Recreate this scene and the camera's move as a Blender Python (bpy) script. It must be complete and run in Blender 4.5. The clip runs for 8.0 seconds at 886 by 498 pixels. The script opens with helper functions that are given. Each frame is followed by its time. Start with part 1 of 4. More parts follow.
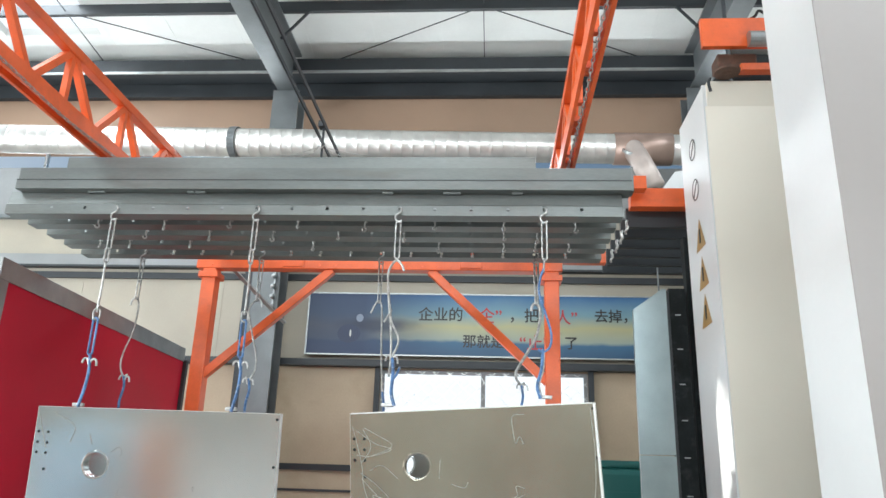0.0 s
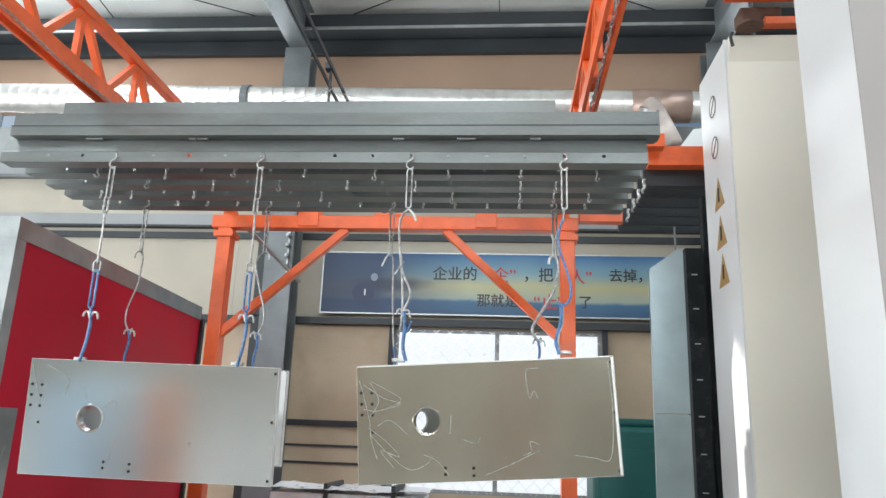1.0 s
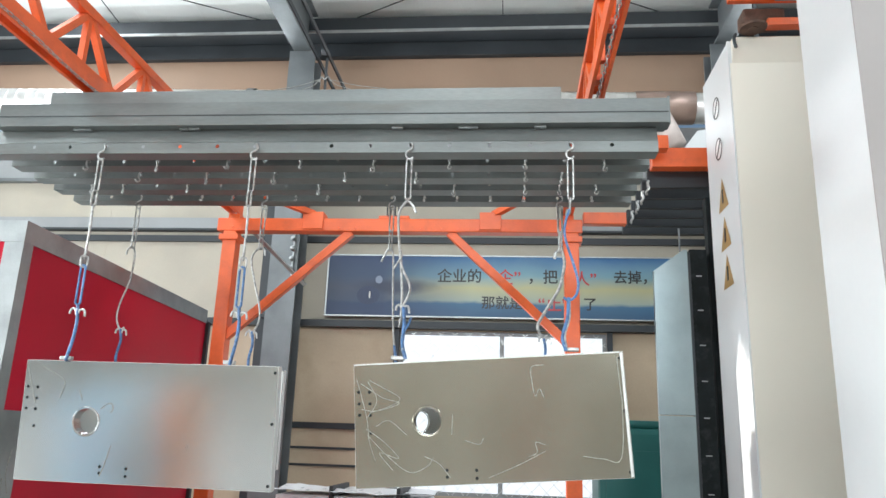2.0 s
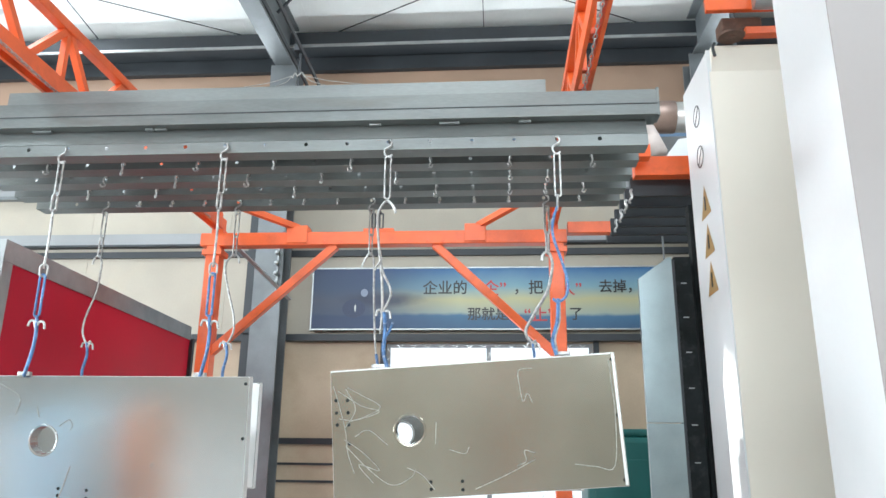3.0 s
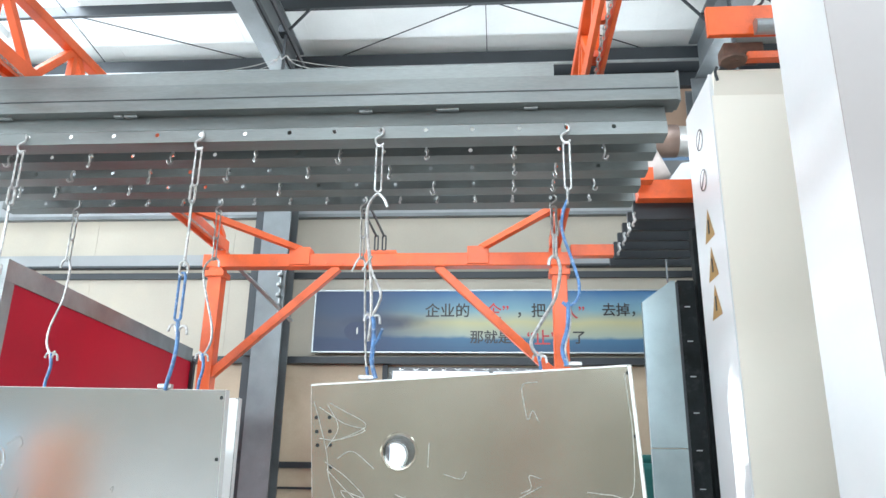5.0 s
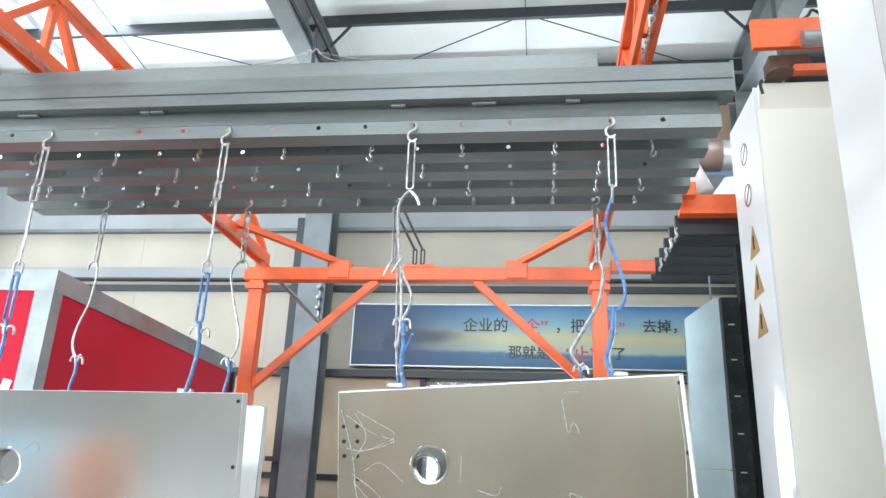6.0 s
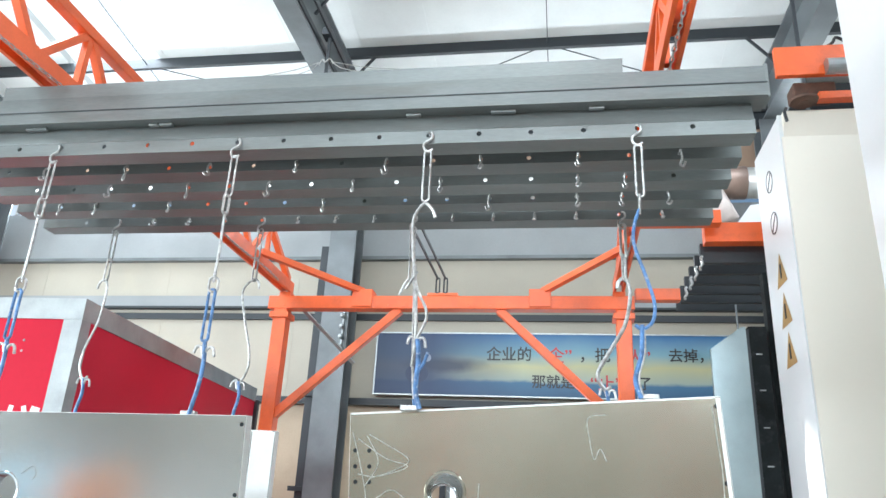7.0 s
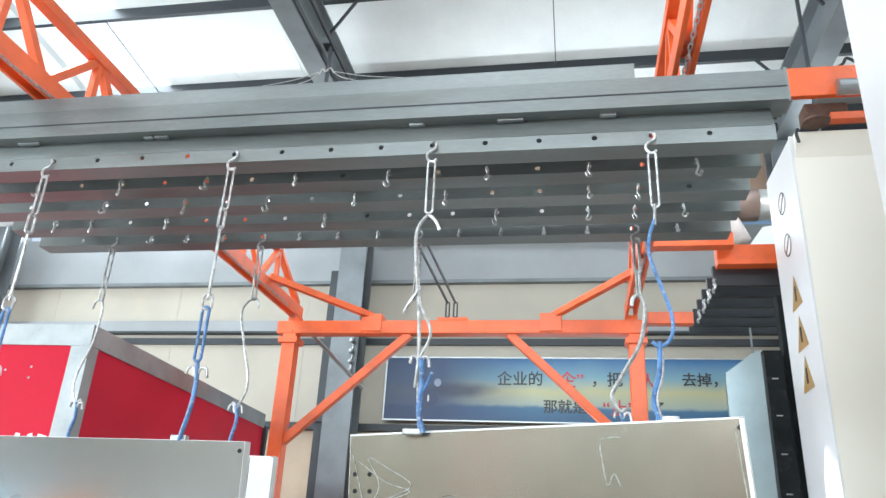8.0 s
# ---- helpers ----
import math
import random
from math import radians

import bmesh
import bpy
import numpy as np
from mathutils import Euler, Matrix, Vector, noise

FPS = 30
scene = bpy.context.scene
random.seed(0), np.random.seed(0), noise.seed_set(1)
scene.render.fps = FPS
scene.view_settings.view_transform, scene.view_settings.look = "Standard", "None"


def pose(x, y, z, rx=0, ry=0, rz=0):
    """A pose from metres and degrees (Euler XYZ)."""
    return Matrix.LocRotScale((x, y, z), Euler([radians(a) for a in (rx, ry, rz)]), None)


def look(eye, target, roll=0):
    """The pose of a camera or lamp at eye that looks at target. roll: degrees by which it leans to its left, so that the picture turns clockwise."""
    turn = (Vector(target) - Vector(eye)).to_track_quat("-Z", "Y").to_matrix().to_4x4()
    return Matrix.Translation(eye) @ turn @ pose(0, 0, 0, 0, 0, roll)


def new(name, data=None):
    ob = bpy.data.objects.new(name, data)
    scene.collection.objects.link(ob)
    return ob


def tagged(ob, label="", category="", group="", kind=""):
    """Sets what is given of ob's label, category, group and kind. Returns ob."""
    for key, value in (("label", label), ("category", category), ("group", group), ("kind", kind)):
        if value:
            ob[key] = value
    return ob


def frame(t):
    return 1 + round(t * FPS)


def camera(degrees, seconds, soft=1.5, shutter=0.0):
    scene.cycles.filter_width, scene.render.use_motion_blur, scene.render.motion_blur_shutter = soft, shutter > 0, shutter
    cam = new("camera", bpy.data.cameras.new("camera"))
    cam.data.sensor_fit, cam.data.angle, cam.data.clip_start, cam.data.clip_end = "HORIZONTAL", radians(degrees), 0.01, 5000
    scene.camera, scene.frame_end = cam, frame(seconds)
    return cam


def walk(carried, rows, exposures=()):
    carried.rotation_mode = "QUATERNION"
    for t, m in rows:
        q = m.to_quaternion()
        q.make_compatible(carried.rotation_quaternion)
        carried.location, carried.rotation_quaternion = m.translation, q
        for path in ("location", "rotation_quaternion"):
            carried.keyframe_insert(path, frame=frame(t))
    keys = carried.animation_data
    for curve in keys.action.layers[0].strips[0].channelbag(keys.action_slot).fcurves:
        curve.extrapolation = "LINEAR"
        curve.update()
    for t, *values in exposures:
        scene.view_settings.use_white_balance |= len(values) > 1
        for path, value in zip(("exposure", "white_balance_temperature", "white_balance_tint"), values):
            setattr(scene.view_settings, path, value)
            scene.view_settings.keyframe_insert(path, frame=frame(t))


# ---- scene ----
cam = camera(62.18, 8.0)
PATH = [
    (0.0, pose(0.000, -0.000, 1.600, 107.90, -1.75, 3.73)),
    (0.5, pose(-0.013, 0.028, 1.608, 105.64, -2.04, 4.34)),
    (1.0, pose(-0.019, 0.024, 1.609, 104.68, -2.02, 4.70)),
    (1.5, pose(-0.013, 0.010, 1.608, 104.70, -2.09, 5.06)),
    (3.0, pose(-0.020, 0.023, 1.603, 105.83, -0.63, 4.22)),
    (3.5, pose(-0.019, 0.047, 1.603, 106.63, -0.15, 2.58)),
    (4.0, pose(-0.026, 0.054, 1.604, 107.22, -0.05, 2.23)),
    (5.5, pose(-0.020, 0.034, 1.597, 107.95, -1.68, 5.94)),
    (6.0, pose(-0.023, 0.048, 1.606, 108.64, -2.27, 7.06)),
    (6.5, pose(-0.027, 0.059, 1.614, 109.67, -2.57, 7.75)),
    (7.0, pose(-0.021, 0.040, 1.608, 110.76, -2.80, 8.78)),
    (7.5, pose(-0.037, 0.058, 1.627, 111.64, -2.89, 9.14)),
    (8.0, pose(-0.025, 0.076, 1.626, 112.55, -2.81, 9.60)),
]
walk(cam, PATH, exposures=((0.0, -0.2, 6330, 9), (0.5, -0.41, 6330, 10), (1.0, -0.29, 6330, 10), (1.5, -0.24, 6330, 10), (3.0, 0.05, 6130, 9), (4.0, 0.13, 5980, 9), (5.5, 0.21, 5980, 8), (6.5, 0.16, 5980, 8), (8.0, 0.13, 6010, 8)))

# ---- light ----
world = bpy.data.worlds.new("sky")
scene.world = world
world.use_nodes = True
wn = world.node_tree.nodes
sky = wn.new("ShaderNodeTexSky")
sky.sky_type, sky.sun_disc = "NISHITA", False
sky.sun_elevation, sky.sun_rotation = radians(12), radians(-71)
world.node_tree.links.new(sky.outputs[0], wn["Background"].inputs[0])
wn["Background"].inputs[1].default_value = 0.15


def area(name, m, w, h, watts, colour=(1, 1, 1)):
    """A rectangular area lamp, in a seen opening or added as unseen fill."""
    d = bpy.data.lights.new(name, "AREA")
    d.shape, d.size, d.size_y, d.energy, d.color = "RECTANGLE", w, h, watts, colour
    ob = new(name, d)
    ob.matrix_world = m
    return ob


sun_data = bpy.data.lights.new("sun", "SUN")
sun_data.energy, sun_data.angle, sun_data.color = 5.0, radians(0.6), (1.0, 0.95, 0.87)
sun = new("sun", sun_data)
SUN_WAY = Vector((2.9, -1.0, -0.655))
sun.matrix_world = look((0, 0, 20), Vector((0, 0, 20)) + SUN_WAY)
COOL = (0.9, 0.97, 1.0)
TILT = math.degrees(math.atan(0.1))
area("roof_level_lamp", pose(-6.65, 3.0, 8.48, -TILT, 0, 0), 1.4, 12.0, 900, COOL)
# fill lamp in an unseen roof strip, added on the right
area("roof_level_lamp", pose(5.6, 2.0, 8.58, -TILT, 0, 0), 1.5, 12.0, 900, COOL)
# added fill lamp at roof level; the sheets above it are closed
area("roof_level_lamp", pose(-0.5, -5.5, 9.33, -TILT, 0, 0), 8.0, 2.0, 800, COOL)
# fill lamp in a made-up opening behind the camera, for roof and fronts
area("south_fill_lamp", pose(0, -11.98, 6.3, 115, 0, 0), 20.0, 2.0, 2700, COOL)
area("clerestory_lamp", pose(2.1, 9.98, 6.22, 90, 0, 180), 23.6, 0.26, 430, COOL)
# side fill for the booth's left faces, from an unseen added opening
area("west_fill_lamp", pose(-13.98, 0.3, 2.5, 92, 0, -90), 12.4, 4.0, 2300, COOL)



# ---- materials ----
def mat(name, colour, rough=0.5, metal=0.0, vary=0.12, scale=3.0, bump=0.1, fine=60.0, spots=0.0, spot_colour=(0.2, 0.17, 0.13), stretch=(1, 1, 1), per_object=0.0, specular=0.5, uneven=0.1):
    """A surface with large stains, fine grain and a little relief, in metres of the thing's own space."""
    m = bpy.data.materials.new(name)
    m.use_nodes = True
    nt = m.node_tree
    n, l = nt.nodes, nt.links
    bs = n["Principled BSDF"]
    co = n.new("ShaderNodeTexCoord")
    mp = n.new("ShaderNodeMapping")
    mp.inputs["Scale"].default_value = stretch
    l.new(co.outputs["Object"], mp.inputs[0])
    big = n.new("ShaderNodeTexNoise")
    big.inputs["Scale"].default_value, big.inputs["Detail"].default_value = scale, 6
    small = n.new("ShaderNodeTexNoise")
    small.inputs["Scale"].default_value, small.inputs["Detail"].default_value = fine, 3
    for t in (big, small):
        l.new(mp.outputs[0], t.inputs["Vector"])
    ramp = n.new("ShaderNodeValToRGB")
    ramp.color_ramp.elements[0].position, ramp.color_ramp.elements[1].position = 0.3, 0.7
    c = Vector(colour)
    ramp.color_ramp.elements[0].color = (*(c * (1 - vary)), 1)
    ramp.color_ramp.elements[1].color = (*[min(1, v) for v in c * (1 + vary)], 1)
    l.new(big.outputs["Fac"], ramp.inputs[0])
    grain = n.new("ShaderNodeMixRGB")
    grain.blend_type = "MULTIPLY"
    grain.inputs[0].default_value = vary
    l.new(ramp.outputs[0], grain.inputs[1])
    l.new(small.outputs["Fac"], grain.inputs[2])
    out = grain.outputs[0]
    if spots:
        sp = n.new("ShaderNodeTexNoise")
        sp.inputs["Scale"].default_value, sp.inputs["Detail"].default_value = scale * 2.3, 9
        l.new(mp.outputs[0], sp.inputs["Vector"])
        sr = n.new("ShaderNodeValToRGB")
        sr.color_ramp.elements[0].position, sr.color_ramp.elements[1].position = 0.56, 0.72
        sr.color_ramp.elements[1].color = (spots, spots, spots, 1)
        l.new(sp.outputs["Fac"], sr.inputs[0])
        mx = n.new("ShaderNodeMixRGB")
        mx.inputs[2].default_value = (*spot_colour, 1)
        l.new(sr.outputs[0], mx.inputs[0])
        l.new(out, mx.inputs[1])
        out = mx.outputs[0]
    if per_object:
        info = n.new("ShaderNodeObjectInfo")
        hv = n.new("ShaderNodeHueSaturation")
        mr = n.new("ShaderNodeMapRange")
        mr.inputs["To Min"].default_value, mr.inputs["To Max"].default_value = 1 - per_object, 1 + per_object
        l.new(info.outputs["Random"], mr.inputs[0])
        l.new(mr.outputs[0], hv.inputs["Value"])
        l.new(out, hv.inputs["Color"])
        out = hv.outputs[0]
    l.new(out, bs.inputs["Base Color"])
    rr = n.new("ShaderNodeMapRange")
    rr.inputs["To Min"].default_value, rr.inputs["To Max"].default_value = max(0.03, rough - uneven), min(1, rough + uneven)
    l.new(big.outputs["Fac"], rr.inputs[0])
    l.new(rr.outputs[0], bs.inputs["Roughness"])
    bs.inputs["Metallic"].default_value = metal
    bs.inputs["Specular IOR Level"].default_value = specular
    if bump:
        b = n.new("ShaderNodeBump")
        b.inputs["Strength"].default_value, b.inputs["Distance"].default_value = bump, 0.004
        l.new(small.outputs["Fac"], b.inputs["Height"])
        l.new(b.outputs[0], bs.inputs["Normal"])
    return m


def glow(name, colour, strength):
    m = bpy.data.materials.new(name)
    m.use_nodes = True
    nt = m.node_tree
    nt.nodes.remove(nt.nodes["Principled BSDF"])
    e = nt.nodes.new("ShaderNodeEmission")
    e.inputs[0].default_value, e.inputs[1].default_value = (*colour, 1), strength
    nt.links.new(e.outputs[0], nt.nodes["Material Output"].inputs[0])
    return m


ORANGE = mat("orange enamel paint", (0.79, 0.125, 0.024), 0.38, 0, 0.16, 4, 0.12, 90, 0.35, (0.42, 0.075, 0.02))
GREY_STEEL = mat("grey painted steel", (0.16, 0.174, 0.18), 0.42, 0.25, 0.2, 2.5, 0.12, 70, 0.3, (0.12, 0.13, 0.13))
RACK_STEEL = mat("grey primed rack steel", (0.18, 0.195, 0.19), 0.4, 0.35, 0.25, 3.0, 0.12, 80, 0.5, (0.13, 0.125, 0.11), stretch=(0.35, 1.5, 2.0), per_object=0.14)
DARK_STEEL = mat("dark primer steel", (0.028, 0.033, 0.038), 0.5, 0.1, 0.2, 2, 0.1, 60)
GALV = mat("galvanised sheet", (0.39, 0.41, 0.41), 0.4, 0.85, 0.14, 7, 0.08, 120, 0.25, (0.45, 0.47, 0.48))
PANEL = mat("bare zinc coated sheet", (0.5, 0.52, 0.52), 0.19, 0.92, 0.06, 2.2, 0.04, 140, 0.3, (0.5, 0.51, 0.5), uneven=0.035)
# olive copy of PANEL, darkened to stand in for the dim surroundings it mirrors
DIM_PANEL = mat("olive zinc sheet darkened for dim reflections", (0.36, 0.345, 0.29), 0.21, 0.9, 0.09, 2.4, 0.02, 140, 0.25, (0.28, 0.27, 0.225), uneven=0.05)
ZINC = mat("zinc plated wire", (0.5, 0.5, 0.49), 0.36, 0.8, 0.35, 45, 0.3, 200, 0.5, (0.22, 0.22, 0.21))
BLUE_WIRE = mat("blue powder coated wire", (0.08, 0.19, 0.4), 0.45, 0.1, 0.45, 30, 0.3, 200, 0.7, (0.4, 0.44, 0.5))
RED = mat("red booth panel", (0.5, 0.008, 0.03), 0.45, 0, 0.08, 1.5, 0.04, 40, specular=0.15)
# base colour lowered to imitate the shade on the backlit window wall
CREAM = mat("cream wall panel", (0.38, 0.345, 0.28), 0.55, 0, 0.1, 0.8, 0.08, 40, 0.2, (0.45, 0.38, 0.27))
BROWN = mat("tan wall panel", (0.34, 0.225, 0.155), 0.6, 0, 0.1, 0.8, 0.08, 40, 0.2, (0.36, 0.25, 0.17))
WHITE_PANEL = mat("white coated booth panel", (0.68, 0.71, 0.715), 0.42, 0, 0.03, 1.2, 0.02, 30)
PINK_PANEL = mat("pinkish grey column front", (0.33, 0.302, 0.29), 0.35, 0, 0.03, 1.0, 0.02, 30)
JAMB = mat("cream coated jamb panel", (0.78, 0.735, 0.64), 0.35, 0, 0.015, 1.2, 0.02, 30, uneven=0.01)
DOOR_SHEET = mat("blue green tinted bright sheet", (0.27, 0.325, 0.335), 0.3, 0.65, 0.12, 3, 0.05, 120, 0.2, (0.3, 0.36, 0.37), uneven=0.05)
ELBOW = mat("pinkish coated elbow sheet", (0.58, 0.5, 0.46), 0.5, 0.4, 0.12, 5, 0.1, 90)
TAN = mat("tan lower wall panel", (0.47, 0.37, 0.26), 0.55, 0, 0.14, 0.9, 0.08, 40, 0.35, (0.3, 0.22, 0.14))
ROOF_WHITE = mat("white insulated roof sheet", (0.79, 0.8, 0.775), 0.6, 0, 0.06, 1.4, 0.1, 25)
CONCRETE = mat("worn concrete floor", (0.42, 0.41, 0.39), 0.5, 0, 0.15, 0.9, 0.2, 40, 0.3, (0.2, 0.19, 0.18))
TEAL = mat("dark green machine paint", (0.015, 0.12, 0.11), 0.4, 0, 0.1, 2, 0.08, 60)
WRAP = mat("white plastic wrap", (0.82, 0.83, 0.85), 0.3, 0, 0.06, 6, 0.5, 14)
BLACK = mat("black rubber", (0.02, 0.02, 0.022), 0.6, 0, 0.2, 8, 0.1, 80)
PIPE = mat("spiral duct sheet", (0.74, 0.73, 0.7), 0.36, 0.7, 0.12, 5, 0.1, 90)
COPPER = mat("brown coated duct sheet", (0.42, 0.3, 0.25), 0.4, 0.5, 0.15, 4, 0.1, 90)
CHALK = mat("chalk scribble", (0.38, 0.375, 0.335), 0.8, 0, 0.35, 60, 0.1, 150)
SKY_OUT = glow("bright overcast outside", (0.93, 0.97, 1.0), 1.25)
YELLOW = mat("warning yellow", (0.4, 0.25, 0.08), 0.4, 0, 0.05, 10, 0.02, 60)
SIGN_WHITE = mat("sign white", (0.8, 0.8, 0.8), 0.4, 0, 0.03, 10, 0.02, 60)
SIGN_BLACK = mat("sign black", (0.02, 0.02, 0.02), 0.4, 0, 0.1, 10, 0.02, 60)
SIGN_RED = mat("sign red", (0.42, 0.03, 0.035), 0.4, 0, 0.1, 10, 0.02, 60)
PALE_INK = mat("pale printed ink", (0.5, 0.52, 0.5), 0.5, 0, 0.1, 10, 0.02, 60)
NIGHT_INK = mat("dark blue printed ink", (0.022, 0.036, 0.085), 0.5, 0, 0.3, 10, 0.02, 60)
DUSK_INK = mat("dusty blue printed ink", (0.2, 0.24, 0.32), 0.5, 0, 0.2, 20, 0.02, 60)
# darkened along with CREAM for the same backlit shade
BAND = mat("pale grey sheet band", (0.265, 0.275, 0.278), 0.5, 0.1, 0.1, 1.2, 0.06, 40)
ROPE = mat("pale rope", (0.36, 0.36, 0.34), 0.8, 0, 0.2, 40, 0.3, 200)
# lighter copy of the zinc sheet, for edges that catch the light
LIT_FLANGE = mat("zinc sheet edge lightened as if catching light", (0.72, 0.72, 0.7), 0.4, 0.45, 0.08, 6, 0.05, 120)
MATT_BLACK = mat("matt black channel steel", (0.018, 0.022, 0.023), 0.7, 0, 0.35, 6, 0.2, 60, 0.4, (0.05, 0.055, 0.055), specular=0.2)
RUST = mat("rusty trolley steel", (0.12, 0.065, 0.045), 0.6, 0.3, 0.3, 12, 0.3, 80, 0.5, (0.06, 0.04, 0.03))
ALU = mat("brushed aluminium frame", (0.75, 0.76, 0.77), 0.3, 0.9, 0.06, 5, 0.04, 120)


# ---- mesh helpers ----
def box(bm, x0, x1, y0, y1, z0, z1, bevel=0.0):
    vs = [bm.verts.new(v) for v in ((x0, y0, z0), (x1, y0, z0), (x1, y1, z0), (x0, y1, z0), (x0, y0, z1), (x1, y0, z1), (x1, y1, z1), (x0, y1, z1))]
    fs = [bm.faces.new([vs[i] for i in f]) for f in ((3, 2, 1, 0), (4, 5, 6, 7), (0, 1, 5, 4), (1, 2, 6, 5), (2, 3, 7, 6), (3, 0, 4, 7))]
    if bevel:
        es = {e for f in fs for e in f.edges}
        bmesh.ops.bevel(bm, geom=list(es), offset=bevel, segments=2, affect="EDGES", profile=0.6)
    return bm


def beam(bm, a, b, w, h, bevel=0.0):
    """A square bar from a to b; h is measured upwards, w across."""
    a, b = Vector(a), Vector(b)
    d = (b - a).normalized()
    up = Vector((0, 0, 1)) if abs(d.z) < 0.95 else Vector((0, 1, 0))
    s = d.cross(up).normalized()
    u = s.cross(d).normalized()
    vs = [bm.verts.new(p + s * i * w / 2 + u * j * h / 2) for p in (a, b) for i, j in ((-1, -1), (1, -1), (1, 1), (-1, 1))]
    fs = [bm.faces.new([vs[i] for i in f]) for f in ((0, 1, 2, 3), (7, 6, 5, 4), (0, 4, 5, 1), (1, 5, 6, 2), (2, 6, 7, 3), (3, 7, 4, 0))]
    if bevel:
        bmesh.ops.bevel(bm, geom=list({e for f in fs for e in f.edges}), offset=bevel, segments=2, affect="EDGES", profile=0.6)
    bmesh.ops.recalc_face_normals(bm, faces=bm.faces)
    return bm


def tube(bm, points, r, sides=8, closed=False):
    """A round wire along a line of points."""
    pts = [Vector(p) for p in points]
    n, rings, side = len(pts), [], None
    for i, p in enumerate(pts):
        d = (pts[(i + 1) % n] - pts[i - 1]) if closed else (pts[min(i + 1, n - 1)] - pts[max(i - 1, 0)])
        d.normalize()
        if side is None:
            side = d.orthogonal().normalized()
        side = (side - d * side.dot(d)).normalized()
        up = d.cross(side)
        rings.append([bm.verts.new(p + (side * math.cos(a) + up * math.sin(a)) * r) for a in (2 * math.pi * k / sides for k in range(sides))])
    for i in range(n if closed else n - 1):
        r0, r1 = rings[i], rings[(i + 1) % n]
        for k in range(sides):
            bm.faces.new((r0[k], r0[(k + 1) % sides], r1[(k + 1) % sides], r1[k]))
    if not closed:
        bm.faces.new(rings[0][::-1])
        bm.faces.new(rings[-1])
    return bm


def smooth_line(points, n=6):
    """A soft curve through the points."""
    p = [Vector(q) for q in points]
    p = [p[0] * 2 - p[1], *p, p[-1] * 2 - p[-2]]
    out = []
    for i in range(1, len(p) - 2):
        for k in range(n):
            t = k / n
            a, b, c, d = p[i - 1], p[i], p[i + 1], p[i + 2]
            out.append(0.5 * (2 * b + (c - a) * t + (2 * a - 5 * b + 4 * c - d) * t * t + (3 * b - a - 3 * c + d) * t ** 3))
    return out + [p[-2]]


def wire(points, r, sides=7, n=5):
    return tube(bmesh.new(), smooth_line(points, n), r, sides)


def oval(x, y, z0, z1, w, r, turn=0.0):
    """A long closed link standing between z0 and z1."""
    pts, h = [], (z0 - z1) / 2 - w / 2
    for k in range(20):
        a = 2 * math.pi * k / 20
        u = math.cos(a) * w / 2
        pts.append((x + u * math.cos(turn), y + u * math.sin(turn), (z0 + z1) / 2 + math.sin(a) * w / 2 + (h if math.sin(a) > 0 else -h)))
    return tube(bmesh.new(), pts, r, 6, True)


def sweep_x(bm, profile, x0, x1):
    """A bar of constant section (y, z) from x0 to x1, closed at both ends."""
    a = [bm.verts.new((x0, y, z)) for y, z in profile]
    b = [bm.verts.new((x1, y, z)) for y, z in profile]
    n = len(profile)
    for i in range(n):
        bm.faces.new((a[i], a[(i + 1) % n], b[(i + 1) % n], b[i]))
    bm.faces.new(a[::-1])
    bm.faces.new(b)
    bmesh.ops.recalc_face_normals(bm, faces=bm.faces)
    return bm


def revolve(bm, profile, axis="x", sides=24):
    """(along, radius) turned about an axis, open ends."""
    rings = []
    for s, r in profile:
        ring = []
        for k in range(sides):
            c, q = r * math.cos(2 * math.pi * k / sides), r * math.sin(2 * math.pi * k / sides)
            ring.append(bm.verts.new({"x": (s, c, q), "y": (c, s, q), "z": (c, q, s)}[axis]))
        rings.append(ring)
    for r0, r1 in zip(rings, rings[1:]):
        for k in range(sides):
            bm.faces.new((r0[k], r0[(k + 1) % sides], r1[(k + 1) % sides], r1[k]))
    bmesh.ops.recalc_face_normals(bm, faces=bm.faces)
    return bm


def obj(name, bm, material, m=None, smooth=False):
    me = bpy.data.meshes.new(name)
    bm.to_mesh(me)
    bm.free()
    me.materials.append(material)
    if smooth:
        for p in me.polygons:
            p.use_smooth = True
    ob = new(name, me)
    if m is not None:
        ob.matrix_world = m
    return ob


def part(name, bm, material, parent, label="", smooth=False, m=None):
    """One mesh object under a thing or under a part."""
    ob = obj(name, bm, material, None, smooth)
    ob.parent = parent
    if m is not None:
        ob.matrix_basis = m
    return tagged(ob, label)


def thing(name, label, category, group="", m=None, kind=""):
    ob = new(name)
    ob.empty_display_size = 0.1
    if m is not None:
        ob.matrix_world = m
    return tagged(ob, label, category, group, kind)


def B(*a, **k):
    return box(bmesh.new(), *a, **k)


def structure(name, bm, material, label, category):
    return tagged(obj(name, bm, material), label, category, kind="structure")


# ---- the hall ----
structure("floor", B(-14, 14, -12.4, 10.4, -0.3, 0.0), CONCRETE, "worn grey concrete factory floor", "floor")
WX0, WX1, WZ0, WZ1 = -1.55, 1.25, 0.95, 3.1


